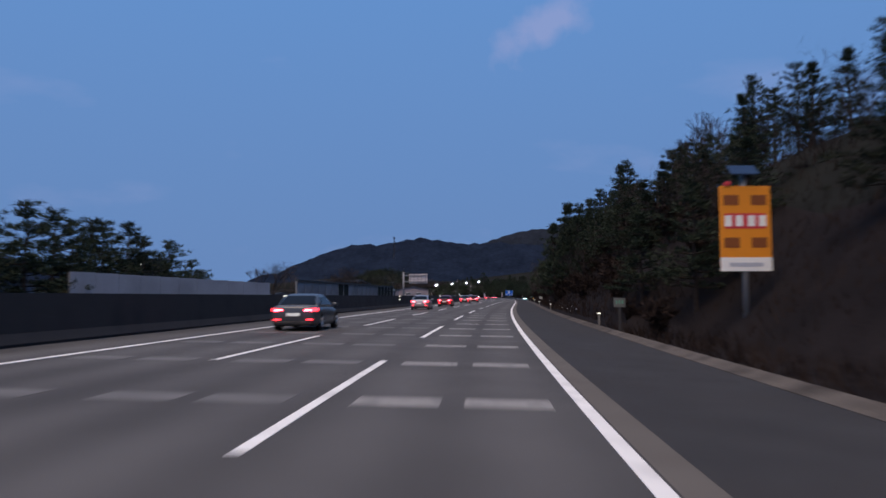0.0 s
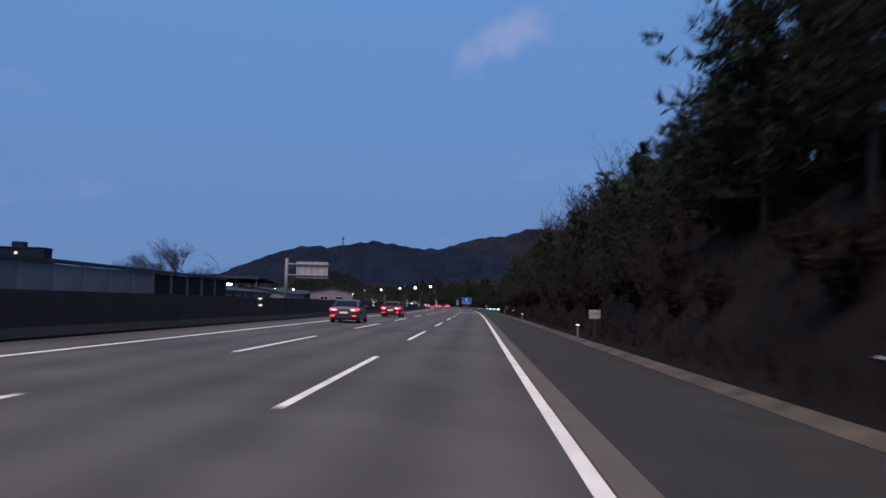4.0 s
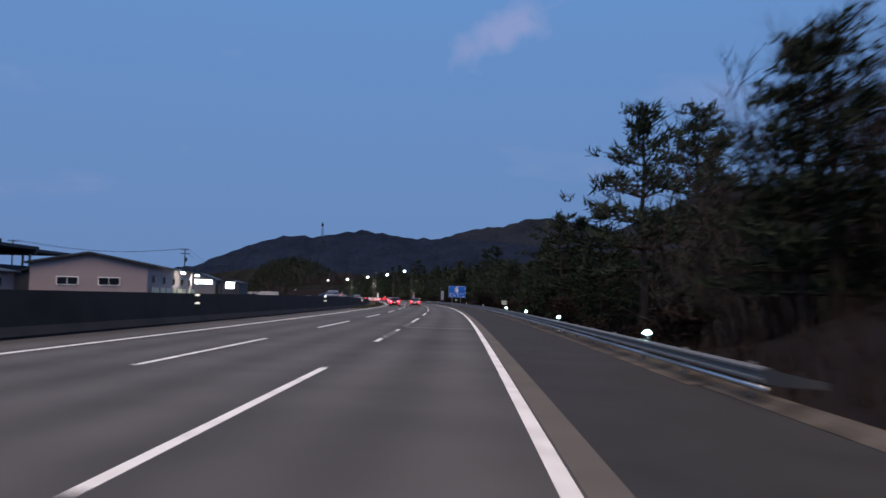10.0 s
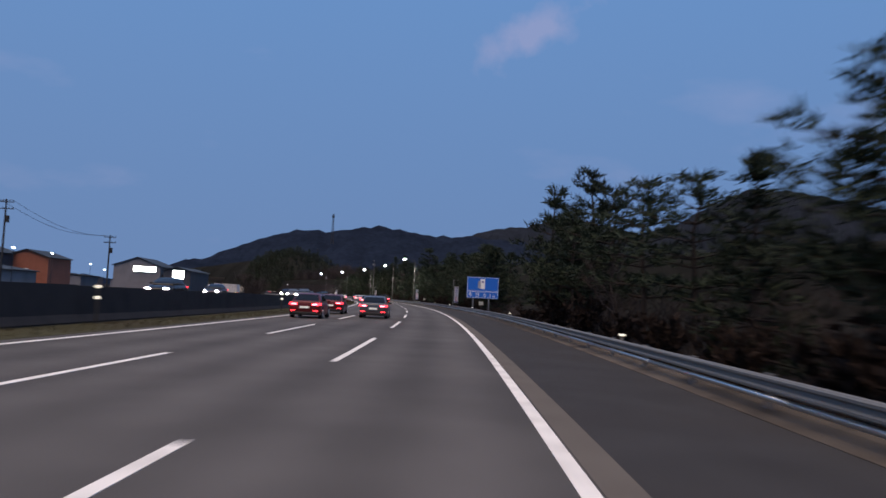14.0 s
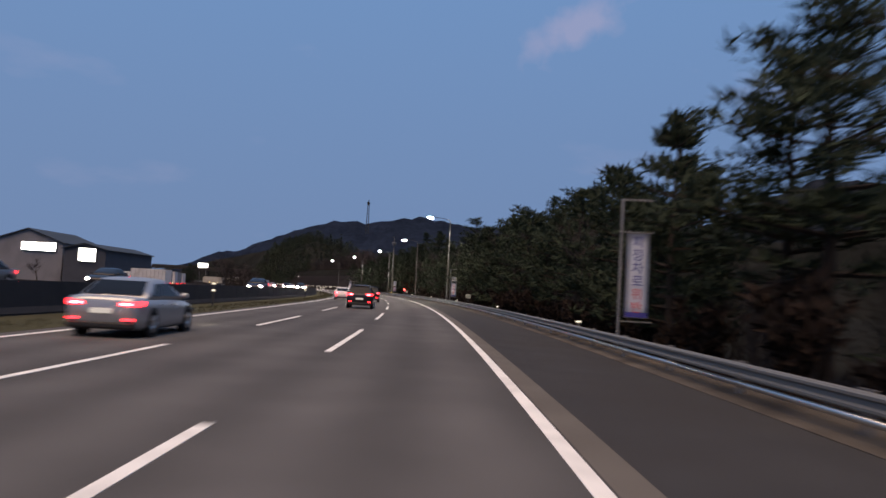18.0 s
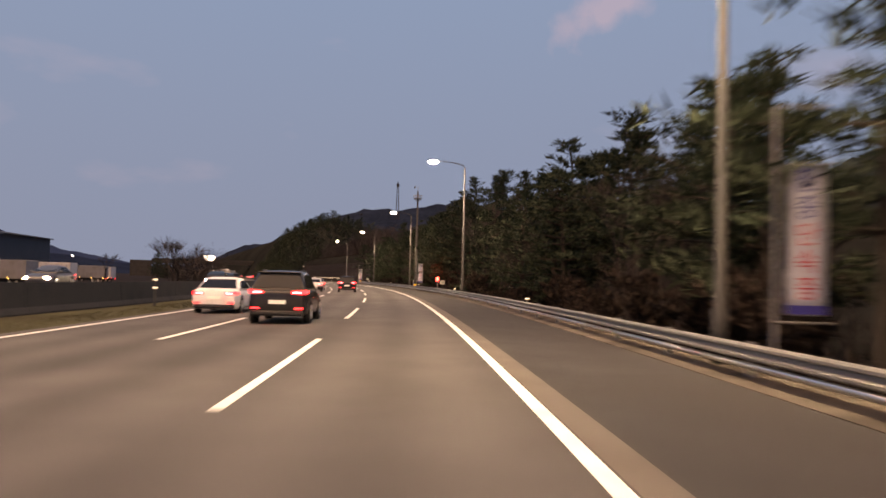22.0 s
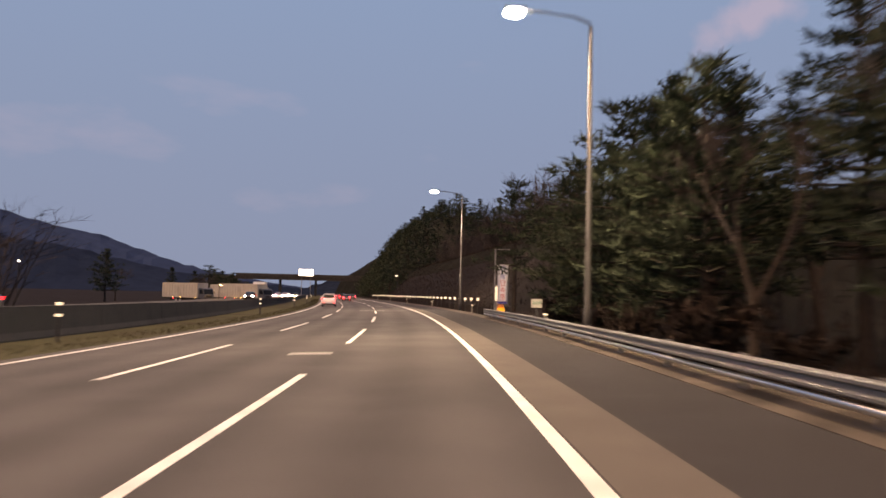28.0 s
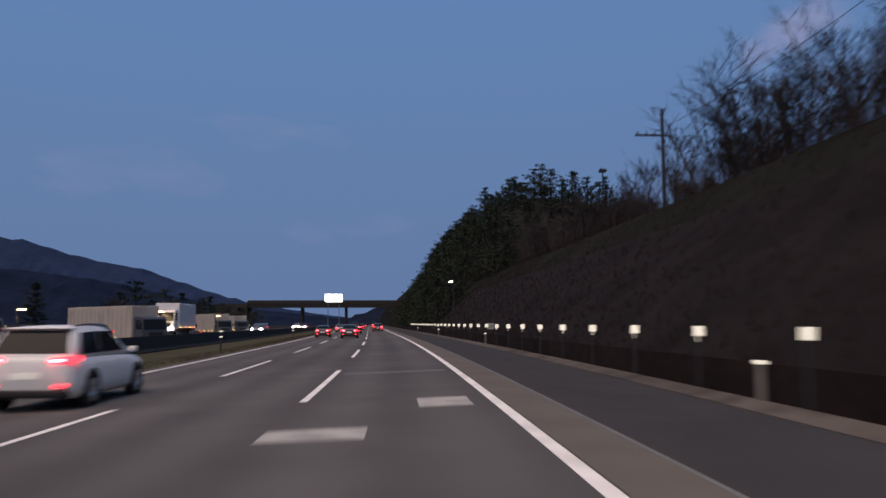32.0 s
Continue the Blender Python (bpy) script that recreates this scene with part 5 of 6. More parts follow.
# ---------- vehicles ----------
M_TYRE = material("black_rubber", (0.015, 0.015, 0.016), 0.9, 0, 0.2, 4.0, 0.2, 40, spec=0.1)
M_RIM = material("alloy_wheel", (0.45, 0.45, 0.46), 0.35, 0.8, 0.08)
M_GLASS = material("dark_car_glass", (0.012, 0.014, 0.018), 0.06, 0, 0.0, spec=0.1)
M_TRIM = material("black_plastic_trim", (0.018, 0.018, 0.02), 0.6, 0, 0.1)
M_TAIL = glow("lit_tail_lamp", (1.0, 0.07, 0.10), 34.0, (0.5, 0.02, 0.02))
M_TAIL_LOW = glow("dim_red_lamp", (1.0, 0.03, 0.045), 5.5, (0.4, 0.02, 0.02))
M_HEAD = glow("lit_headlamp", (1.0, 0.95, 0.84), 900.0)
# the plate's lighting is put into its surface as weak emission
M_PLATE_GLOW = material("pale_number_plate", (0.6, 0.62, 0.6), 0.5, 0, 0.03, emit=(1.0, 0.95, 0.85), power=0.25)
PAINTS = {"silver": material("silver_car_paint", (0.36, 0.37, 0.39), 0.28, 0.55, 0.04), "black": material("black_car_paint", (0.018, 0.018, 0.021), 0.2, 0.1, 0.05),
          "white": material("white_car_paint", (0.68, 0.68, 0.68), 0.3, 0.0, 0.04), "grey": material("dark_grey_car_paint", (0.09, 0.095, 0.105), 0.28, 0.4, 0.05),
          "red": material("dark_red_car_paint", (0.10, 0.016, 0.018), 0.3, 0.2, 0.05)}


def loft(bm, rings):
    rows = [[bm.verts.new(p) for p in r] for r in rings]
    n = len(rows[0])
    for a, b in zip(rows, rows[1:]):
        for j in range(n):
            bm.faces.new((a[j], a[(j + 1) % n], b[(j + 1) % n], b[j]))
    bm.faces.new(rows[0][::-1])
    bm.faces.new(rows[-1])
    bmesh.ops.recalc_face_normals(bm, faces=bm.faces[:])
    return bm


def shell_ring(y, w, z0, z1, tuck=0.08, top=0.05):
    return [(-w + tuck, y, z0), (-w, y, z0 + 0.14), (-w, y, z0 + (z1 - z0) * 0.55), (-w + top, y, z1 - 0.03), (-w + top + 0.06, y, z1),
            (w - top - 0.06, y, z1), (w - top, y, z1 - 0.03), (w, y, z0 + (z1 - z0) * 0.55), (w, y, z0 + 0.14), (w - tuck, y, z0)]


def cabin_ring(y, w0, w1, z0, z1):
    return [(-w0, y, z0), (-(w0 + w1) / 2 - 0.02, y, (z0 + z1) / 2), (-w1, y, z1 - 0.06), (-w1 + 0.12, y, z1), (w1 - 0.12, y, z1), (w1, y, z1 - 0.06), ((w0 + w1) / 2 + 0.02, y, (z0 + z1) / 2), (w0, y, z0)]


WHEEL = {}


def wheel(parent, x, y, r):
    key = round(r, 2)
    if key not in WHEEL:
        a = tube(bmesh.new(), [(-0.11, 0, 0), (-0.1, 0, 0), (0.1, 0, 0), (0.11, 0, 0)], [r - 0.05, r, r, r - 0.05], 20)
        b = tube(bmesh.new(), [(-0.114, 0, 0), (0.114, 0, 0)], r * 0.66, 14)
        for k in range(5):
            c, d = math.cos(k * 1.2566), math.sin(k * 1.2566)
            tube(b, [(-0.122, 0.08 * c, 0.08 * d), (-0.122, r * 0.6 * c, r * 0.6 * d)], 0.03, 4)
            tube(b, [(0.122, 0.08 * c, 0.08 * d), (0.122, r * 0.6 * c, r * 0.6 * d)], 0.03, 4)
        mt, mr = bpy.data.meshes.new("tyre"), bpy.data.meshes.new("rim")
        a.to_mesh(mt), b.to_mesh(mr)
        mt.materials.append(M_TYRE), mr.materials.append(M_RIM)
        WHEEL[key] = (mt, mr)
    w = new("wheel", WHEEL[key][0])
    w.parent = parent
    w.location = (x, y, r)
    rm = new("rim", WHEEL[key][1])
    rm.parent = w
    return w


def car(m, paint, suv, label, lights=True, group="traffic on the motorway", braking=True, parked=False):
    """A car on its base, nose along +y."""
    e = thing("car" if not suv else "suv", m, label, "car", group)
    body = PAINTS[paint]
    L, W, H, belt, r = (4.75, 0.94, 1.68, 1.06, 0.37) if suv else (4.85, 0.92, 1.45, 0.95, 0.335)
    g = 0.24 if suv else 0.18
    # tail base, roof start, roof crown, roof end, windscreen foot
    ya, yb, yc, yd, ye = (0.10, 0.62, 1.5, 2.45, 3.5) if suv else (0.62, 1.45, 2.0, 2.6, 3.65)

    def hull(y, w, z0, z1):
        d = z1 - z0
        return [(-w + 0.12, y, z0), (-w + 0.02, y, z0 + 0.10), (-w, y, z0 + d * 0.35), (-w + 0.005, y, z0 + d * 0.62), (-w + 0.05, y, z1 - 0.07), (-w + 0.11, y, z1 - 0.015), (-w * 0.5, y, z1 + 0.012), (w * 0.5, y, z1 + 0.012),
                (w - 0.11, y, z1 - 0.015), (w - 0.05, y, z1 - 0.07), (w - 0.005, y, z0 + d * 0.62), (w, y, z0 + d * 0.35), (w - 0.02, y, z0 + 0.10), (w - 0.12, y, z0)]

    deck = belt + (0.0 if suv else 0.03)
    bm = loft(bmesh.new(), [hull(0.0, W - 0.20, g + 0.20, deck - 0.10), hull(0.04, W - 0.12, g + 0.12, deck - 0.03), hull(0.16, W - 0.05, g + 0.04, deck), hull(0.45, W - 0.01, g, deck + 0.005), hull(0.95, W, g, belt + 0.01),
                           hull(2.2, W, g, belt), hull(3.3, W, g, belt - 0.03), hull(3.8, W - 0.01, g, belt - 0.08), hull(4.3, W - 0.05, g, belt - 0.16), hull(L - 0.18, W - 0.14, g + 0.03, belt - 0.27), hull(L, W - 0.32, g + 0.1, belt - 0.38)])
    part("body", bm, body, e, smooth=True)
    w0, w1 = W - 0.09, W - 0.26

    def wide(z):
        return w0 - (w0 - w1) * (z - belt) / (H - belt)

    def ring(y, z1):
        zz = belt - 0.03
        zm = (zz + z1) / 2
        zs = max(zm, z1 - 0.07)
        q = [(wide(zz), zz), (wide(zm), zm), (wide(zs), zs), (wide(z1) - 0.05, z1 - 0.018), (wide(z1) - 0.16, z1), (0.25, z1 + 0.012)]
        return [(-x, y, z) for x, z in q] + [(x, y, z) for x, z in q[::-1]]

    top = [(ya, belt + 0.0), (ya * 0.6 + yb * 0.4, belt + (H - belt) * 0.42), (ya * 0.22 + yb * 0.78, belt + (H - belt) * 0.80), (yb, H - 0.045), (yb * 0.6 + yc * 0.4, H - 0.012), (yc, H), (yd * 0.75 + yc * 0.25, H - 0.02), (yd, H - 0.07),
           (yd * 0.78 + ye * 0.22, belt + (H - belt) * 0.72), (yd * 0.4 + ye * 0.6, belt + (H - belt) * 0.37), (ye, belt)]
    part("cabin", loft(bmesh.new(), [ring(y, z) for y, z in top]), body, e, smooth=True)

    def pane(name, pts, mat=M_GLASS):
        bm = bmesh.new()
        bm.faces.new([bm.verts.new(p) for p in pts])
        bmesh.ops.recalc_face_normals(bm, faces=bm.faces[:])
        bmesh.ops.solidify(bm, geom=bm.faces[:], thickness=0.012)
        return part(name, bm, mat, e)

    hb, ht = belt + 0.05, H - 0.12
    lo, hi = 0.10, 0.80

    def rear(f, x):
        y, z = ya + (yb - ya) * (f if f < 0.4 else 0.4 + (f - 0.4)), 0
        zz = float(np.interp(y, [a for a, b in top], [b for a, b in top]))
        return (x, y - 0.018, zz + 0.016)

    pane("rear_window", [rear(lo, -w0 + 0.10), rear(lo, w0 - 0.10), rear(0.4, w0 - 0.16), rear(hi, w1 - 0.06), rear(hi, -w1 + 0.06), rear(0.4, -w0 + 0.16)])
    for sx in (-1, 1):
        o = 0.008
        tail, mid, nose = (yb - 0.05, 1.62, 2.72) if suv else (yb - 0.12, 1.85, 2.85)
        back = (ya + 0.42) if suv else (ya + 0.5)
        pane("side_window", [(sx * (wide(hb) + o), back, hb), (sx * (wide(hb) + o), mid - 0.04, hb), (sx * (wide(ht) + o), mid - 0.04, ht), (sx * (wide(ht) + o), tail + 0.18, ht - 0.03)])
        pane("side_window", [(sx * (wide(hb) + o), mid + 0.04, hb), (sx * (wide(hb) + o), nose + 0.35, hb), (sx * (wide(ht) + o), yd - 0.05, ht), (sx * (wide(ht) + o), mid + 0.04, ht)])
        for y in (0.98, 3.78):
            part("wheel_arch", tube(bmesh.new(), [(sx * (W - 0.10), y, r + 0.02), (sx * (W + 0.004), y, r + 0.02)], [r + 0.05, r + 0.05], 20), M_TRIM, e)
            wheel(e, sx * (W - 0.10), y, r)
        part("mirror", box(bmesh.new(), min(sx * (W - 0.02), sx * (W + 0.17)), max(sx * (W - 0.02), sx * (W + 0.17)), 3.05, 3.17, belt + 0.0, belt + 0.14, 0.04), body, e)
        for y in (1.95, 2.9):
            part("door_handle", box(bmesh.new(), min(sx * (W - 0.01), sx * (W + 0.02)), max(sx * (W - 0.01), sx * (W + 0.02)), y - 0.55, y - 0.38, belt - 0.16, belt - 0.13, 0.006), body, e)
        zt = belt - 0.20 if not suv else belt - 0.12
        bm = loft(bmesh.new(), [[(sx * a, y, z) for a, y, z in q] for q in
                                ([(W - 0.50, 0.0, zt + 0.02), (W - 0.50, 0.10, zt + 0.02), (W - 0.50, 0.10, zt + 0.10), (W - 0.50, 0.0, zt + 0.10)], [(W - 0.22, -0.015, zt), (W - 0.22, 0.10, zt), (W - 0.22, 0.10, zt + 0.13), (W - 0.22, -0.015, zt + 0.13)],
                                 [(W - 0.055, 0.10, zt + 0.01), (W - 0.055, 0.2, zt + 0.01), (W - 0.055, 0.2, zt + 0.14), (W - 0.055, 0.10, zt + 0.14)], [(W + 0.004, 0.34, zt + 0.05), (W + 0.004, 0.36, zt + 0.05), (W + 0.004, 0.36, zt + 0.13), (W + 0.004, 0.34, zt + 0.13)])])
        lamp = part("tail_lamp", bm, M_RED if parked else M_TAIL_LOW, e, "unlit red tail lamp" if parked else "glowing red tail lamp")
        a, b = sorted((sx * (W - 0.46), sx * (W - 0.2)))
        part("light_bar", B(a, b, -0.026, 0.0, zt + 0.035, zt + 0.085, 0.008), M_RED if parked else M_TAIL if braking else M_TAIL_LOW, lamp)
        x0, x1 = sorted((sx * (W - 0.14), sx * (W - 0.40)))
        part("bumper_lamp", box(bmesh.new(), x0, x1, -0.035, 0.06, g + 0.24, g + 0.29, 0.01), M_RED if parked else M_TAIL_LOW, e)
        part("headlamp", box(bmesh.new(), x0, x1, L - 0.30, L - 0.06, belt - 0.44, belt - 0.31, 0.03), M_HEAD if lights else M_GLASS, e)
    part("bumper", box(bmesh.new(), -W + 0.13, W - 0.13, -0.03, 0.22, g + 0.03, g + 0.21, 0.05), M_TRIM, e)
    part("number_plate", B(-0.26, 0.26, -0.03, 0.02, g + 0.40, g + 0.52, 0.004), M_PLATE_GLOW, e, "pale number plate with its own faint glow, blank")
    part("windscreen", loft(bmesh.new(), [[(-w1 + 0.05, yd + 0.04, H - 0.085), (w1 - 0.05, yd + 0.04, H - 0.085), (w1 - 0.05, yd + 0.05, H - 0.10), (-w1 + 0.05, yd + 0.05, H - 0.10)],
                                        [(-w0 + 0.10, ye - 0.06, belt + 0.05), (w0 - 0.10, ye - 0.06, belt + 0.05), (w0 - 0.10, ye - 0.05, belt + 0.035), (-w0 + 0.10, ye - 0.05, belt + 0.035)]]), M_GLASS, e)
    if suv:
        for sx in (-1, 1):
            part("roof_rail", tube(bmesh.new(), [(sx * (w1 - 0.08), yb + 0.1, H - 0.01), (sx * (w1 - 0.06), yc, H + 0.035), (sx * (w1 - 0.08), yd - 0.1, H - 0.03)], 0.018, 5), M_TRIM, e)
        part("rear_spoiler", box(bmesh.new(), -w1 + 0.02, w1 - 0.02, yb - 0.18, yb + 0.1, H - 0.075, H - 0.035, 0.015), body, e)
    return e


def traffic(s, u, paint, suv, label, **k):
    return car(at_road(s, u, fall(s, u)), paint, suv, label, lights=False, **k)


CARS = [(23.0, -8.9, "grey", False, "dark grey sedan with red tail lamps lit in the inner lane"), (70.5, -9.1, "silver", False, "silver sedan with red tail lamps lit in the inner lane"),
        (95, -8.8, "red", False, "dark red sedan with tail lamps lit in the inner lane"), (381, -9.1, "red", False, "dark red sedan with tail lamps lit in the inner lane"),
        (374, -5.5, "grey", False, "dark grey sedan with red tail lamps lit in the middle lane"), (138, -9.2, "grey", False, "dark grey sedan with red tail lamps lit in the inner lane"),
        (163, -9.0, "red", False, "dark red sedan with tail lamps lit in the inner lane"), (368, -9.0, "red", False, "dark red sedan with tail lamps lit in the inner lane"),
        (612, -9.0, "grey", False, "dark grey sedan with red tail lamps in the inner lane"),
        (441, -9.1, "silver", False, "silver sedan braking in the inner lane"),
        (478, -5.5, "black", True, "black sport utility car with red tail lamps in the middle lane"), (509, -5.5, "black", True, "black sport utility car with red tail lamps in the middle lane"),
        (517, -9.0, "white", False, "white sedan with bright tail lamps in the inner lane"), (543, -9.0, "white", False, "white sedan with bright tail lamps in the inner lane"),
        (536, -5.5, "black", True, "black sport utility car with red tail lamps in the middle lane"), (594, -5.4, "black", True, "black sport utility car with red tail lamps in the middle lane"),
        (598, -9.0, "white", False, "white sedan with bright tail lamps in the inner lane"),
        (760.3, -9.0, "white", True, "white sport utility car with tail lamps lit in the inner lane"),
        (828, -5.4, "grey", False, "dark grey sedan far ahead in the middle lane"),
        (842, -9.0, "grey", False, "dark grey sedan far ahead in the inner lane"), (862, -5.4, "black", True, "black sport utility car far ahead in the middle lane"),
        (885, -1.8, "grey", False, "dark grey sedan far ahead in the outer lane"), (900, -9.0, "silver", False, "silver sedan far ahead in the inner lane"), (925, -5.4, "red", False, "dark red sedan far ahead in the middle lane"),
        (960, -1.8, "black", True, "black sport utility car far ahead in the outer lane"), (990, -5.4, "grey", False, "dark grey sedan far ahead in the middle lane")]
for s, u, paint, suv, label in CARS:
    traffic(s, u, paint, suv, label)
# beams of the cars nearest ahead
for s, u in ((138, -9.2), (381, -9.1), (441, -9.1), (517, -9.0), (760.3, -9.0)):
    l = new("headlamp_beam", bpy.data.lights.new("headlamp_beam", "SPOT"))
    l.data.energy, l.data.color, l.data.spot_size, l.data.spot_blend, l.data.shadow_soft_size = 1300, (1.0, 0.93, 0.78), radians(50), 0.8, 0.1
    a, b = PR(s + 4.9, u, 0.68), PR(s + 22, u, -0.3)
    l.matrix_world = look(a, b)
for s, u, turn, paint in ((598, 15.5, 70, "grey"), (612, 17.0, 84, "silver")):
    car(at_road(s, u, ground_z(s, u) - 0.02, turn), paint, False, "car parked under the trees behind the guardrail", lights=False, group="cars parked behind the guardrail", parked=True)
# oncoming cars on the other carriageway
rnd = random.Random(8)
s = 348.0
k = 0
while s < 1000:
    if 690 < s < 808:
        s = 808.0
    u = (-16.6, -20.2, -23.8)[k % 3] + rnd.uniform(-0.2, 0.2)
    u += median_shift(s)
    p = at_road(s, u, fall(s, u) + far_level(s) + 0.01, 180)
    car(p, ("grey", "black", "black", "grey")[k % 4], False, "oncoming car with bright headlamps on the far carriageway", group="oncoming traffic")
    s += rnd.uniform(17, 38)
    k += 1


def box_truck(m, label, body, lit, group, paint="white", tail=0.0):
    """A lorry with a box body, nose along +y; tail: metres by which the box is longer."""
    e = thing("box_truck", m, label, "truck", group)
    part("cargo_box", B(-1.22, 1.22, -tail, 7.6, 1.0, 3.75 if tail else 3.55, 0.04), body, e)
    for y in np.arange(0.6 - tail, 7.4, 0.85):
        for sx in (-1.235, 1.215):
            part("panel_rib", B(sx, sx + 0.02, y, y + 0.06, 1.1, 3.45), M_STEEL_DULL, e)
    side = [(7.78, 0.62), (7.78, 2.72), (7.95, 2.84), (9.0, 2.8), (9.16, 2.66), (9.42, 1.66), (9.48, 1.2), (9.46, 0.62)]
    bm = loft(bmesh.new(), [[(-1.14, y, z) for y, z in side], [(1.14, y, z) for y, z in side]])
    bmesh.ops.bevel(bm, geom=[d for d in bm.edges if abs(d.verts[0].co.x - d.verts[1].co.x) < 0.01], offset=0.06, segments=2, affect='EDGES')
    cab = part("cab", bm, PAINTS[paint], e)
    part("windscreen", loft(bmesh.new(), [[(x, 9.19, 2.58), (x, 9.215, 2.58), (x, 9.435, 1.72), (x, 9.41, 1.72)] for x in (-1.02, 1.02)]), M_GLASS, cab)
    part("front_grille", B(-0.62, 0.62, 9.47, 9.51, 1.12, 1.5, 0.01), M_TRIM, cab)
    part("bumper", B(-1.15, 1.15, 9.38, 9.56, 0.42, 0.74, 0.04), M_TRIM, cab)
    for x in (-1, 1):
        part("side_window", loft(bmesh.new(), [[(x * q, 8.2, 1.75), (x * q, 9.2, 1.75), (x * q, 8.98, 2.55), (x * q, 8.2, 2.55)] for q in (1.142, 1.152)]), M_GLASS, cab)
        part("door_handle", B(x * 1.16 - 0.015, x * 1.16 + 0.015, 8.25, 8.4, 1.5, 1.54), M_TRIM, cab)
        part("wing_mirror", B(x * 1.3 - 0.1, x * 1.3 + 0.1, 9.28, 9.36, 1.85, 2.3, 0.03), M_TRIM, cab)
        part("mirror_arm", B(min(x * 1.1, x * 1.25), max(x * 1.1, x * 1.25), 9.3, 9.34, 2.2, 2.24), M_TRIM, cab)
        part("mudguard", B(x * 1.08 - 0.14, x * 1.08 + 0.14, 0.8, 3.1, 0.94, 0.985), M_TRIM, e)
    part("chassis", B(-0.5, 0.5, 0.1, 9.2, 0.55, 0.98), M_TRIM, e)
    for y in (1.4, 2.5, 8.3):
        for x in (-1.08, 1.08):
            wheel(e, x, y, 0.46)
    for x in (-0.95, 0.75):
        part("headlamp", B(x, x + 0.2, 9.46, 9.53, 0.85, 1.05, 0.02), M_HEAD if lit else M_GLASS, e)
        part("tail_lamp", B(x, x + 0.2, -0.04, 0.0, 0.85, 0.98), M_TAIL_LOW, e)
    for y in (0.4, 2.6, 4.8, 7.0):
        for x in (-1.26, 1.22):
            part("side_lamp", B(x, x + 0.04, y, y + 0.14, 1.02, 1.09), M_AMBER_LIT, e)
    return e


M_AMBER_LIT = glow("amber_side_lamp", (1.0, 0.55, 0.15), 14.0)
M_BOX = material("cream_truck_panels", (0.42, 0.39, 0.34), 0.7, 0, 0.12, 0.6, 0, 8, dirt=(0.3, 0.28, 0.24))
for s, u, turn, tail in ((819.5, -27.5, 223, 5.0), (834, -31, 220, 5.5), (812, -38, 226, 3.0), (852, -31, 214, 4.0), (878, -30, 208, 4.0), (905, -31, 205, 4.0)):
    box_truck(at_road(s, u, ground_z(s, u), turn), "cream box lorry with amber lamps parked beside the far carriageway", M_BOX, False, "lorries beside the far carriageway", "grey", tail)
for s, u in ((836, -20.5),):
    box_truck(at_road(s, u + median_shift(s), fall(s, u) + far_level(s) + 0.01, 180), "white box lorry with headlamps lit on the far carriageway", PAINTS["white"], True, "oncoming lorries")
M_BOXPALE = material("dirty_white_truck_panels", (0.5, 0.49, 0.5), 0.7, 0, 0.12, 0.6, 0, 8, dirt=(0.34, 0.32, 0.31))
M_BOXGREY = material("grey_truck_panels", (0.2, 0.2, 0.22), 0.7, 0, 0.12, 0.6, 0, 8, dirt=(0.13, 0.13, 0.13))
for i, (s, u) in enumerate(((586, -44), (597, -45.5), (609, -46), (626, -47.5), (652, -49), (690, -51), (712, -53))):
    pale = i % 2 == 0
    box_truck(at_road(s, u, ground_z(s, u), 70 + 8 * (i % 3)), "dirty white box lorry parked in a yard" if pale else "grey box lorry parked in a yard", M_BOXPALE if pale else M_BOXGREY, False, "parked lorries", "white" if pale else "grey")
for s, u, c, w in ((806, -29.5, (1.0, 0.66, 0.3), 1300), (826, -24.5, (1.0, 0.66, 0.3), 1300), (864, -26, (1.0, 0.66, 0.3), 1300)):
    e = thing("yard_lamp", at_road(s, u, ground_z(s, u)), "amber lamp on a pole beside the lorries", "street lamp", "amber lamps beside the far carriageway")
    part("pole", tube(bmesh.new(), [(0, 0, -0.3), (0, 0, 3.4)], [0.08, 0.05], 8), M_DARK, e)
    part("lamp_head", B(-0.1, 0.7, -0.12, 0.12, 3.4, 3.52, 0.02), M_DARK, e)
    part("lamp_glass", B(0.1, 0.65, -0.1, 0.1, 3.35, 3.395), glow("amber_lamp_glass", c, 40), e)
    l = new("yard_light", bpy.data.lights.new("yard_light", "SPOT"))
    l.data.energy, l.data.color, l.data.spot_size, l.data.spot_blend = w, c, radians(150), 0.6
    l.matrix_world = at_road(s, u, ground_z(s, u) + 3.3) @ Matrix.Translation((0.4, 0, 0))

# ---------- buildings beyond the other carriageway ----------
M_FENCE = material("pale_fence_panels", (0.30, 0.30, 0.33), 0.7, 0, 0.12, 0.3, 0, 6, dirt=(0.22, 0.22, 0.24), dirt_scale=0.2)
M_WALLPALE = material("pale_metal_cladding", (0.18, 0.18, 0.2), 0.7, 0, 0.12, 0.3, 0, 6, dirt=(0.13, 0.13, 0.145), dirt_scale=0.2)
M_WALLPINK = material("pinkish_rendered_wall", (0.30, 0.25, 0.26), 0.9, 0, 0.1, 0.5, 0, 10)
M_WALLDARK = material("dark_cladding", (0.05, 0.055, 0.07), 0.8, 0, 0.15, 0.4, 0, 6)
M_BRICK = material("red_brick_wall", (0.24, 0.09, 0.06), 0.9, 0, 0.15, 0.6, 0.3, 15)
M_ROOF = material("dark_sheet_roof", (0.03, 0.038, 0.048), 0.7, 0.1, 0.15, 0.4, 0, 6)
M_SHOP = glow("lit_white_sign", (0.95, 1.0, 1.0), 9.0)
M_WARMWIN = glow("lit_window", (0.9, 0.95, 0.7), 0.9)
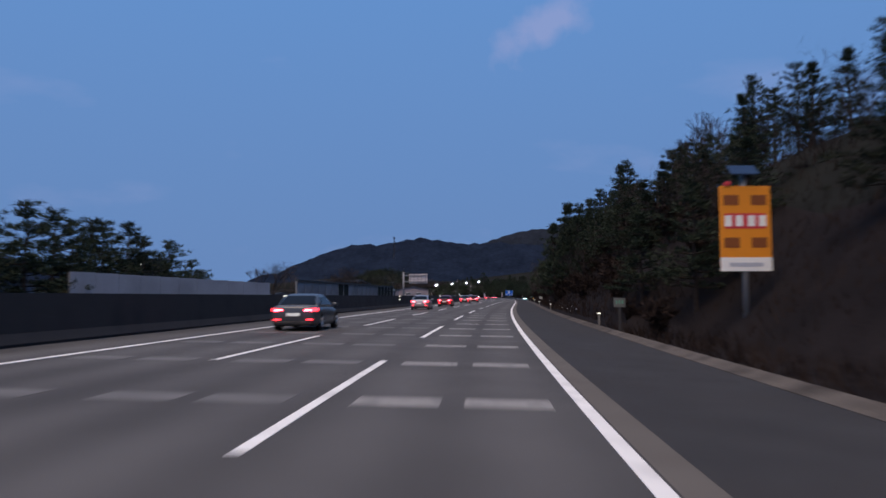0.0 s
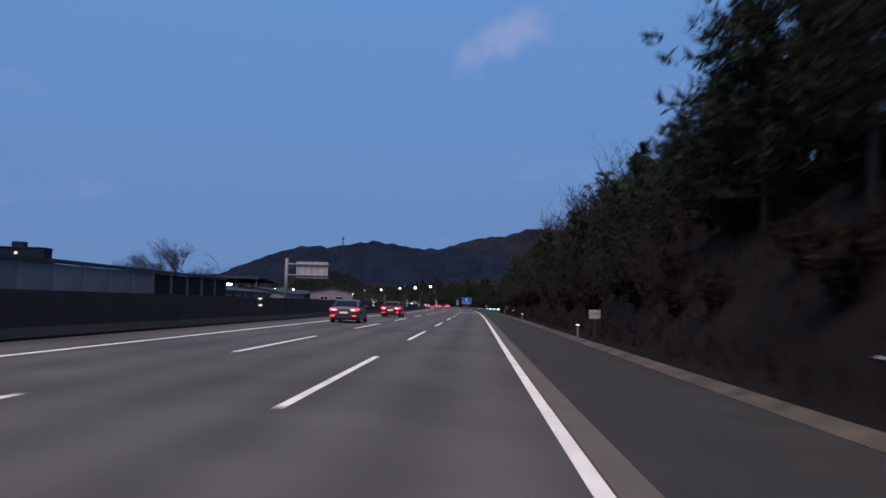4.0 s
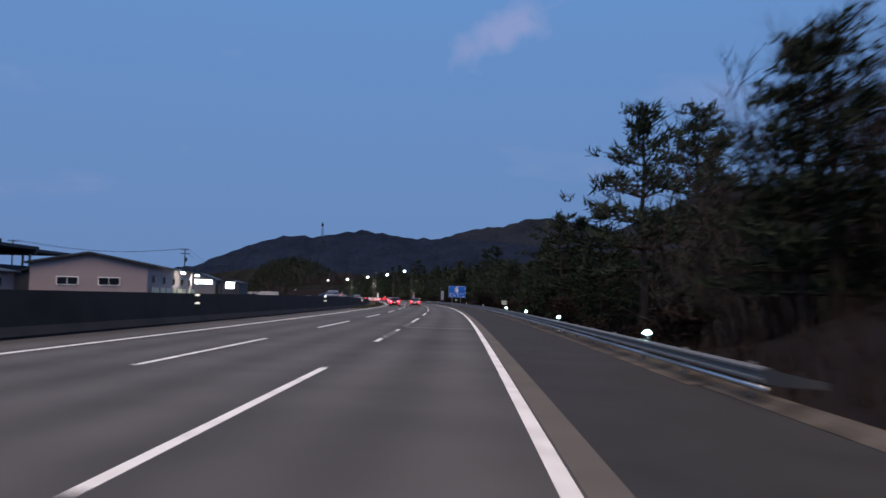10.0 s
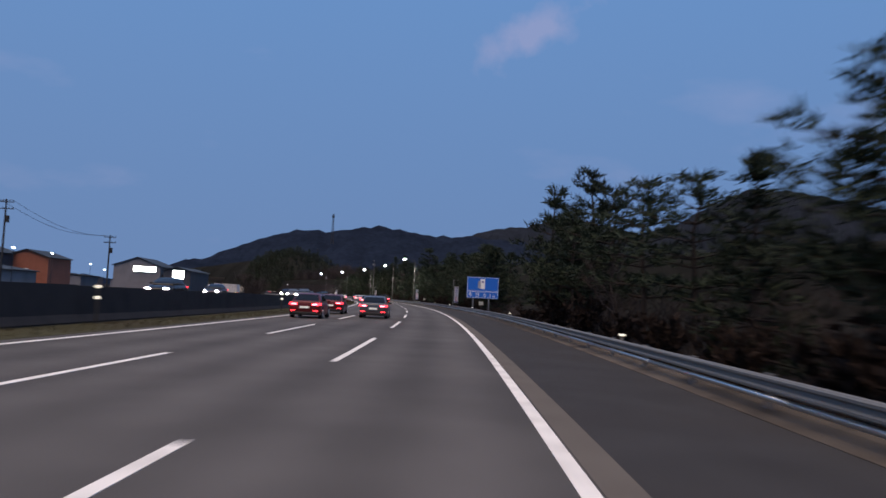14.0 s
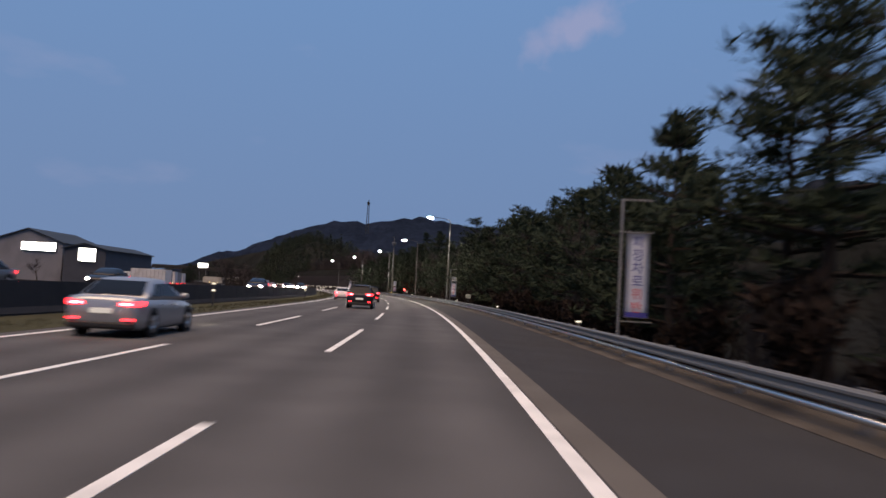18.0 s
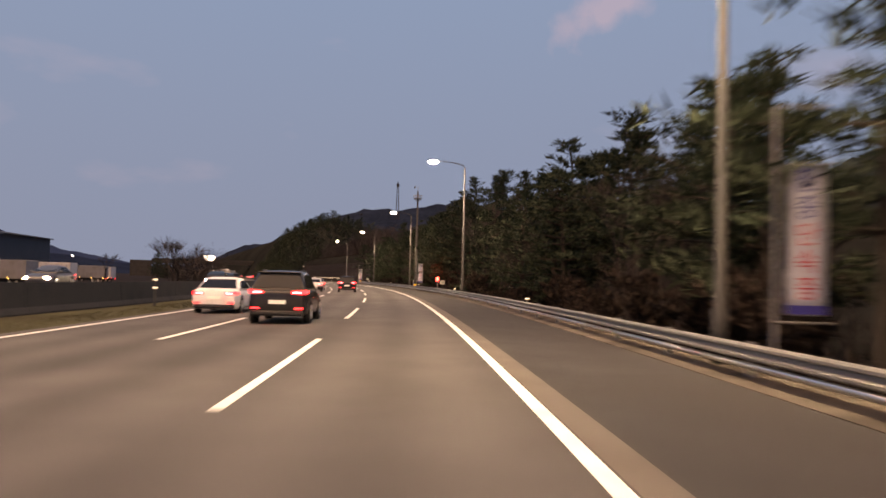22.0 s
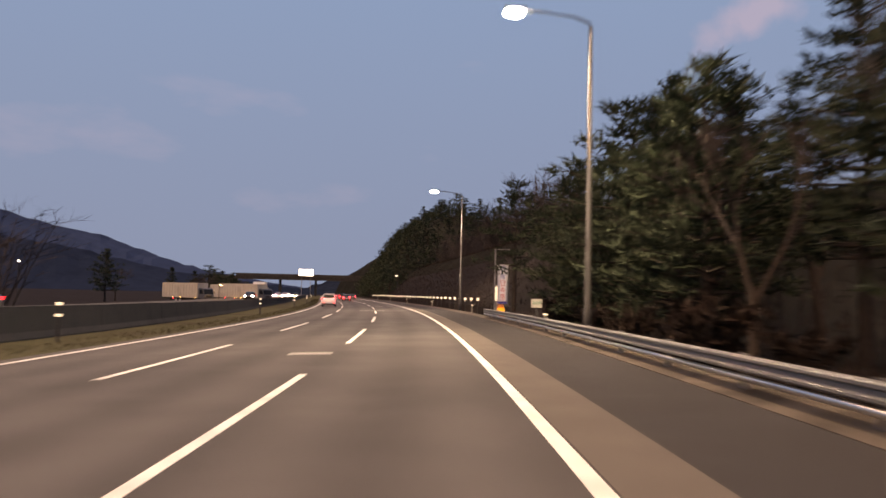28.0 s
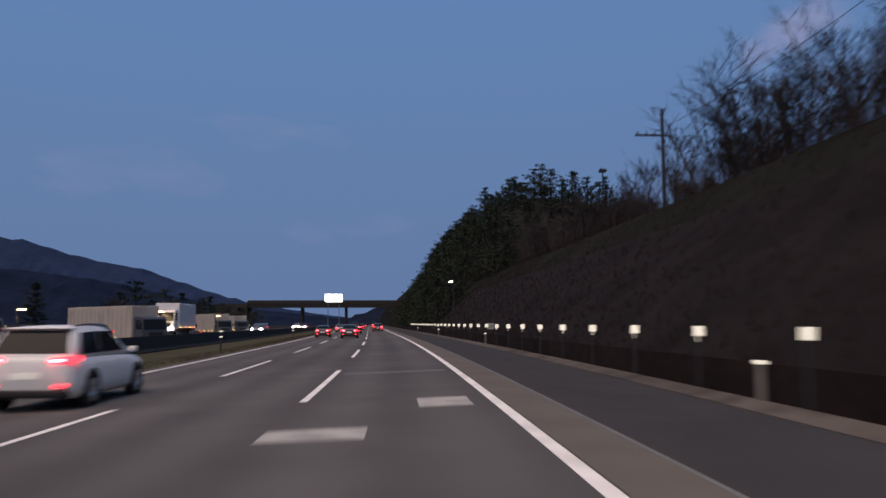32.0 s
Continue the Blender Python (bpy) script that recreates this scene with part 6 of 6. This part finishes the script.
M_DARKWIN = material("dark_window_glass", (0.01, 0.012, 0.018), 0.1, 0, 0.0)


def building(s, u, w, l, eave, ridge_h, wall, roof, label, turn=0.0, wins=(), name="building", lit=(), bays=0):
    """A gabled hall; its gable end, w wide, faces -y, and it runs l metres back. wins: (x, z, width, height) on that end."""
    e = thing(name, at_road(s, u, ground_z(s, u) - 0.1, turn), label, "building", "buildings beyond the motorway")
    bm = bmesh.new()
    prof = [(-w / 2, 0), (-w / 2, eave), (0, ridge_h), (w / 2, eave), (w / 2, 0)]
    loft(bm, [[(x, 0, z) for x, z in prof], [(x, l, z) for x, z in prof]])
    wl = part("wall", bm, wall, e)
    for sx in (-1, 1):
        bm = bmesh.new()
        a = [(sx * (w / 2 + 0.5), -0.5, eave - 0.5 * (ridge_h - eave) / (w / 2)), (0, -0.5, ridge_h), (0, -0.5, ridge_h + 0.22), (sx * (w / 2 + 0.5), -0.5, eave + 0.2 - 0.5 * (ridge_h - eave) / (w / 2))]
        loft(bm, [a, [(x, l + 0.5, z) for x, y, z in a]])
        bmesh.ops.translate(bm, verts=bm.verts, vec=(0, 0, 0.02))
        part("roof", bm, roof, e)
    for i, (x, z, ww, hh) in enumerate(wins):
        f = part("window", B(x - ww / 2, x + ww / 2, -0.08, 0.0, z - hh / 2, z + hh / 2), M_SIGNWHITE, e)
        part("pane", B(x - ww / 2 + 0.1, x - 0.04, -0.1, -0.082, z - hh / 2 + 0.1, z + hh / 2 - 0.1), M_DARKWIN, f)
        part("pane", B(x + 0.04, x + ww / 2 - 0.1, -0.1, -0.082, z - hh / 2 + 0.1, z + hh / 2 - 0.1), M_DARKWIN, f)
    for k in range(bays):
        y = l * (k + 0.5) / bays
        f = part("window", B(w / 2, w / 2 + 0.08, y - 0.7, y + 0.7, eave * 0.6, eave * 0.6 + 1.0), M_STEEL_DULL, e)
        part("pane", B(w / 2 + 0.082, w / 2 + 0.1, y - 0.6, y + 0.6, eave * 0.6 + 0.1, eave * 0.6 + 0.9), M_DARKWIN, f)
    for x, z, ww, hh in lit:
        bx = part("lit_sign", B(x - ww / 2, x + ww / 2, -0.4, -0.05, z - hh / 2, z + hh / 2, 0.05), M_TRIM, e)
        part("sign_face", B(x - ww / 2 + 0.06, x + ww / 2 - 0.06, -0.42, -0.402, z - hh / 2 + 0.06, z + hh / 2 - 0.06), M_SHOP, bx, "glowing white sign face")
    return e


# long pale fence and low halls at the start
fence = thing("panel_fence", at_road(61.7, -40.2, ground_z(62, -40), 0), "long pale panel fence beyond the far carriageway", "fence")
a, b = P(61.7, -40.2), P(94.6, -32.0)
d = math.degrees(math.atan2(b.y - a.y, b.x - a.x))
fence.matrix_world = pose(a.x, a.y, -0.6, 0, 0, d)
n = 11
ln = (b - a).length
for i in range(n):
    h0 = 4.5 - 0.6 * i / n
    part("fence_panel", B(ln * i / n, ln * (i + 1) / n - 0.04, -0.04, 0.04, 0.0, h0), M_FENCE, fence)
    part("fence_post", B(ln * i / n - 0.06, ln * i / n + 0.06, 0.05, 0.17, 0.0, h0 - 0.1), M_STEEL_DULL, fence)
M_PANEL = material("grey_noise_panels", (0.15, 0.155, 0.18), 0.8, 0, 0.15, 0.4, 0, 8, dirt=(0.10, 0.10, 0.115), dirt_scale=0.3, each=0.3)
M_IVY = material("dark_creeper_cover", (0.022, 0.024, 0.022), 1.0, 0, 0.5, 1.2, 0.8, 8, spec=0.05)
wall = tagged(new("noise_wall"), "long grey panelled noise wall with a dark cap beyond the far carriageway", "wall", kind="structure")
for i in range(20):
    a = 96 + 4.0 * i
    low = ground_z(a, -28.8) - 0.3
    part("wall_panel", B(-0.06, 0.06, 0.1, 3.9, low, 3.55), M_IVY if i > 14 or i in (6, 7) else M_PANEL, wall).matrix_world = at_road(a, -28.8)
    part("wall_post", B(-0.11, 0.11, -0.1, 0.1, low, 3.6), M_STEEL_DULL, wall).matrix_world = at_road(a, -28.8)
    part("wall_cap", B(-0.22, 0.22, 0.0, 3.98, 3.6, 3.86), M_ROOF, wall).matrix_world = at_road(a, -28.8)
M_BLOCK = material("dark_grey_render", (0.022, 0.026, 0.038), 0.9, 0, 0.2, 0.2, 0, 4, spec=0.1)
e = thing("apartment_block", at_road(640, -236, -1, -10), "dark flat-roofed apartment block with a few lit windows far off", "building", "buildings beyond the motorway")
part("wall", B(-16, 16, 0, 14, 0, 31), M_BLOCK, e)
part("roof", B(-16.5, 16.5, -0.5, 14.5, 31.0, 31.6), M_ROOF, e)
part("stair_tower", B(-4, 3, 3, 9, 31.6, 35.0), M_BLOCK, e)
for k in range(6):
    for j in range(7):
        x, z = -13.4 + 4.4 * j, 5 + 4.4 * k
        part("window", B(x - 0.9, x + 0.9, -0.06, -0.01, z, z + 1.6), M_WARMWIN if (3 * j + 5 * k) % 17 == 0 else M_DARKWIN, e)
building(104, -62, 18, 34, 4.2, 5.4, M_WALLDARK, M_ROOF, "low dark shed with a shallow roof", 0, name="shed")
building(222, -52, 18, 30, 3.4, 4.4, M_WALLPALE, M_ROOF, "long low pale metal shed with a dark roof", 0, bays=5, name="shed")
building(294, -57.5, 17, 26, 3.85, 5.3, M_WALLPINK, M_ROOF, "low pale gabled hall with a dark band across the gable", 0, name="hall", bays=4)
building(321.0, -40.8, 12.2, 33, 4.95, 6.1, M_WALLPINK, M_ROOF, "pinkish gabled hall with two white-framed windows", 9, ((-2.2, 3.1, 2.3, 0.95), (2.1, 3.1, 2.3, 0.95)), "hall", bays=5)
building(352, -60, 12, 20, 4.5, 5.5, M_WALLDARK, M_ROOF, "dark low workshop beside the canopy", -15, name="workshop")
e = thing("market_canopy", at_road(336, -76, ground_z(336, -76)), "dark open-sided market canopy with stepped flat roof slabs", "building", "buildings beyond the motorway")
for y0, y1, z in ((0, 13, 8.6), (12, 24, 8.1), (23, 35, 7.7)):
    part("roof_slab", B(-10.5, 10.5, y0, y1, z, z + 0.55, 0.05), M_ROOF, e)
    part("fascia", B(-10.6, 10.6, y0 - 0.12, y0 - 0.02, z - 0.25, z + 0.6), M_WALLDARK, e)
for y, z in ((1, 8.6), (12.4, 8.1), (23.4, 7.7), (33.5, 7.7)):
    for x in (-9.4, -3.1, 3.1, 9.4):
        part("column", tube(bmesh.new(), [(x, y, -0.4), (x, y, z - 0.02)], 0.2, 8), M_STEEL_DULL, e)
part("back_wall", B(-9.0, 8.0, 6, 30, -0.4, 5.6), M_WALLDARK, e)
building(612, -78.5, 15.5, 24, 8.6, 11.4, M_WALLPALE, M_ROOF, "pale gabled shop hall with a glowing white sign", -8, (), "shop", ((2.6, 7.6, 7.6, 1.9),), bays=4)
building(606, -65, 9, 30, 7.4, 8.6, M_WALLDARK, M_ROOF, "dark shop building with a square glowing sign", -8, (), "shop", ((0.6, 6.2, 3.8, 2.9),))
building(560, -100, 12, 16, 8.5, 10.4, M_BRICK, M_ROOF, "red brick house with a plain gable", -6, ((0, 4.5, 1.6, 1.4),), "house")
building(545, -112, 14, 20, 9.0, 11.0, M_WALLDARK, M_ROOF, "dark hall with a small lit rooftop sign", -6, (), "hall", ((3.0, 10.4, 6.4, 1.4),))
building(620, -112, 30, 20, 4.5, 5.5, M_WALLPALE, M_ROOF, "low pale shed beside the shops", -6, name="shed")
building(655, -75, 22, 30, 8.6, 10.0, M_WALLDARK, M_ROOF, "dark flat-roofed hall beyond the parked lorries", -4, name="hall")
building(500, -95, 16, 20, 4.0, 5.0, M_WALLPALE, M_ROOF, "low pale shed beside the fields", -4, name="shed")
building(430, -80, 22, 18, 3.4, 4.4, M_WALLPALE, M_ROOF, "low pale greenhouse shed beside the fields", 10, name="shed")
building(760, -85, 24, 18, 4.2, 5.6, M_WALLPALE, M_ROOF, "low pale shed below the hills", 0, name="shed")
building(820, -110, 20, 18, 5.2, 6.8, M_WALLDARK, M_ROOF, "dark hall below the hills", 0, name="hall")

# floodlit cream lower wall of the pinkish hall, with two lamps under its eave
e = thing("yard_wall", at_road(321.0, -40.8, ground_z(321, -40.8) - 0.1, 9), "cream panelled yard wall along the pinkish hall, lit by eave lamps", "wall")
M_CREAM = material("cream_wall_panels", (0.55, 0.52, 0.40), 0.8, 0, 0.1, 0.6, 0, 10)
for k in range(8):
    part("wall_panel", B(6.5, 6.6, 0.6 + 4.0 * k, 4.5 + 4.0 * k, 0.0, 2.55), M_CREAM, e)
    part("wall_post", B(6.6, 6.7, 0.5 + 4.0 * k, 0.6 + 4.0 * k, 0.0, 2.6), M_STEEL_DULL, e)
for y in (19.0, 32.0):
    lm = thing("eave_lamp", at_road(321.0, -40.8, ground_z(321, -40.8) - 0.1, 9) @ Matrix.Translation((6.2, y, 4.55)), "white floodlight under the eave of the pinkish hall", "lamp", "eave lamps of the hall")
    part("bracket", B(-0.05, 0.9, -0.04, 0.04, 0.2, 0.26), M_DARK, lm)
    part("lamp_glass", B(0.5, 1.0, -0.45, 0.45, 0.03, 0.19, 0.03), glow("eave_lamp_glass", (1.0, 1.0, 0.95), 40), lm)
    l = new("eave_light", bpy.data.lights.new("eave_light", "SPOT"))
    l.data.energy, l.data.color, l.data.spot_size, l.data.spot_blend = 500, (1.0, 0.97, 0.8), radians(150), 0.6
    l.matrix_world = lm.matrix_world @ Matrix.Translation((1.3, 0, 0.0))

# small far lamps across the fields
M_FARLAMP = glow("far_lamp_glass", (0.9, 1.0, 1.0), 30)
for s, u, z in ((430, -62, 6), (465, -70, 7), (520, -82, 8), (700, -90, 8), (735, -75, 7), (790, -100, 9), (660, -100, 9), (850, -80, 8)):
    e = thing("field_lamp", at_road(s, u, ground_z(s, u)), "small white lamp on a thin pole across the fields", "street lamp", "lamps across the fields")
    part("pole", tube(bmesh.new(), [(0, 0, -0.3), (0, 0, z)], [0.08, 0.05], 6), M_DARK, e)
    part("lamp_glass", tube(bmesh.new(), [(0, 0, z), (0, 0, z + 0.2), (0, 0, z + 0.35)], [0.2, 0.25, 0.1], 8), M_FARLAMP, e)

# ---------- cantilever sign of the other carriageway, seen from behind ----------
e = thing("cantilever_sign", at_road(219.6, -32.4, ground_z(219.6, -32.4)), "grey steel cantilever road sign seen from behind", "sign")
z0 = -ground_z(219.6, -32.4)
part("post", tube(bmesh.new(), [(0, 0, -0.5), (0, 0, 8.5 + z0)], [0.3, 0.26], 12), M_STEEL_DULL, e, smooth=True)
for z in (7.55, 5.75):
    part("arm", tube(bmesh.new(), [(0, 0, z + z0), (7.0, 0, z + z0)], [0.15, 0.13], 8), M_STEEL_DULL, e)
bd = part("board_back", B(1.6, 6.9, 0.16, 0.22, 5.25 + z0, 8.0 + z0, 0.01), material("pinkish_grey_aluminium", (0.5, 0.46, 0.47), 0.6, 0.2, 0.08), e)
for x in (2.0, 3.1, 4.2, 5.3, 6.4):
    part("stiffener", B(x - 0.05, x + 0.05, 0.08, 0.158, 5.3 + z0, 7.95 + z0), M_STEEL_DULL, bd)

# ---------- overpass and the lit board on it ----------
e = tagged(new("overpass"), "grey concrete road bridge crossing over the motorway", "bridge", kind="structure")
e.matrix_world = at_road(1104, -6, 0)
part("deck", B(-52, 60, 0, 10, 8.6, 10.6), M_BRIDGE, e)
part("parapet", B(-52, 60, -0.2, 0.05, 10.0, 11.8), M_BRIDGE, e)
part("parapet", B(-52, 60, 9.95, 10.2, 10.0, 11.8), M_BRIDGE, e)
part("abutment", B(-66, -51.9, -2, 12, -2, 10.2), M_BRIDGE, e)
for x in (-28, -8.2, 16):
    part("pier", B(x - 0.6, x + 0.6, 2, 8, -1, 8.55), M_BRIDGE, e)
e = thing("message_board", at_road(1098, -19.5, 10.35, 2), "glowing white message board mounted high beside the bridge", "sign")
part("leg", B(-2.6, -2.3, 0.3, 0.6, -12, 4), M_STEEL_DULL, e)
part("leg", B(2.3, 2.6, 0.3, 0.6, -12, 4), M_STEEL_DULL, e)
bx = part("case", B(-4.0, 4.0, -0.1, 0.5, 0.4, 4.2, 0.05), M_DARK, e)
part("screen", B(-3.8, 3.8, -0.13, -0.105, 0.6, 4.0), glow("lit_message_screen", (0.95, 0.98, 1.0), 7.0), bx, "glowing white screen")

# ---------- wooden poles and wire across the fields ----------
FIELD_POLES = ((442, -62, 13.5), (412, -92, 13.0), (478, -58, 11.0))
heads = []
for s, u, h in FIELD_POLES:
    e = thing("utility_pole", at_road(s, u, ground_z(s, u)), "tall dark utility pole with crossarms across the fields", "pole", "utility poles across the fields")
    part("pole", tube(bmesh.new(), [(0, 0, -0.6), (0, 0, h)], [0.19, 0.12], 8), M_DARK, e)
    for z in (h - 0.4, h - 1.4):
        arm = part("crossarm", B(-1.1, 1.1, -0.07, 0.07, z - 0.06, z + 0.06), M_DARK, e)
        for x in (-1.0, -0.4, 0.4, 1.0):
            part("insulator", tube(bmesh.new(), [(x, 0, z + 0.06), (x, 0, z + 0.3)], [0.07, 0.04], 6), M_DARK, arm)
    part("transformer", tube(bmesh.new(), [(0.35, 0, h - 3.4), (0.35, 0, h - 2.4)], 0.25, 10), M_DARK, e)
    heads.append(P(s, u, ground_z(s, u) + h - 0.1))
for a, b in ((heads[0], heads[1]), (heads[0], heads[2])):
    for off in (-0.9, 0.9):
        bm = tube(bmesh.new(), [a.lerp(b, i / 10) + Vector((off, 0, -1.6 * math.sin(math.pi * i / 10))) for i in range(11)], 0.03, 4)
        tagged(obj("overhead_cable", bm, M_DARK), "thin dark power line slung across the fields", "cable", "power lines across the fields")
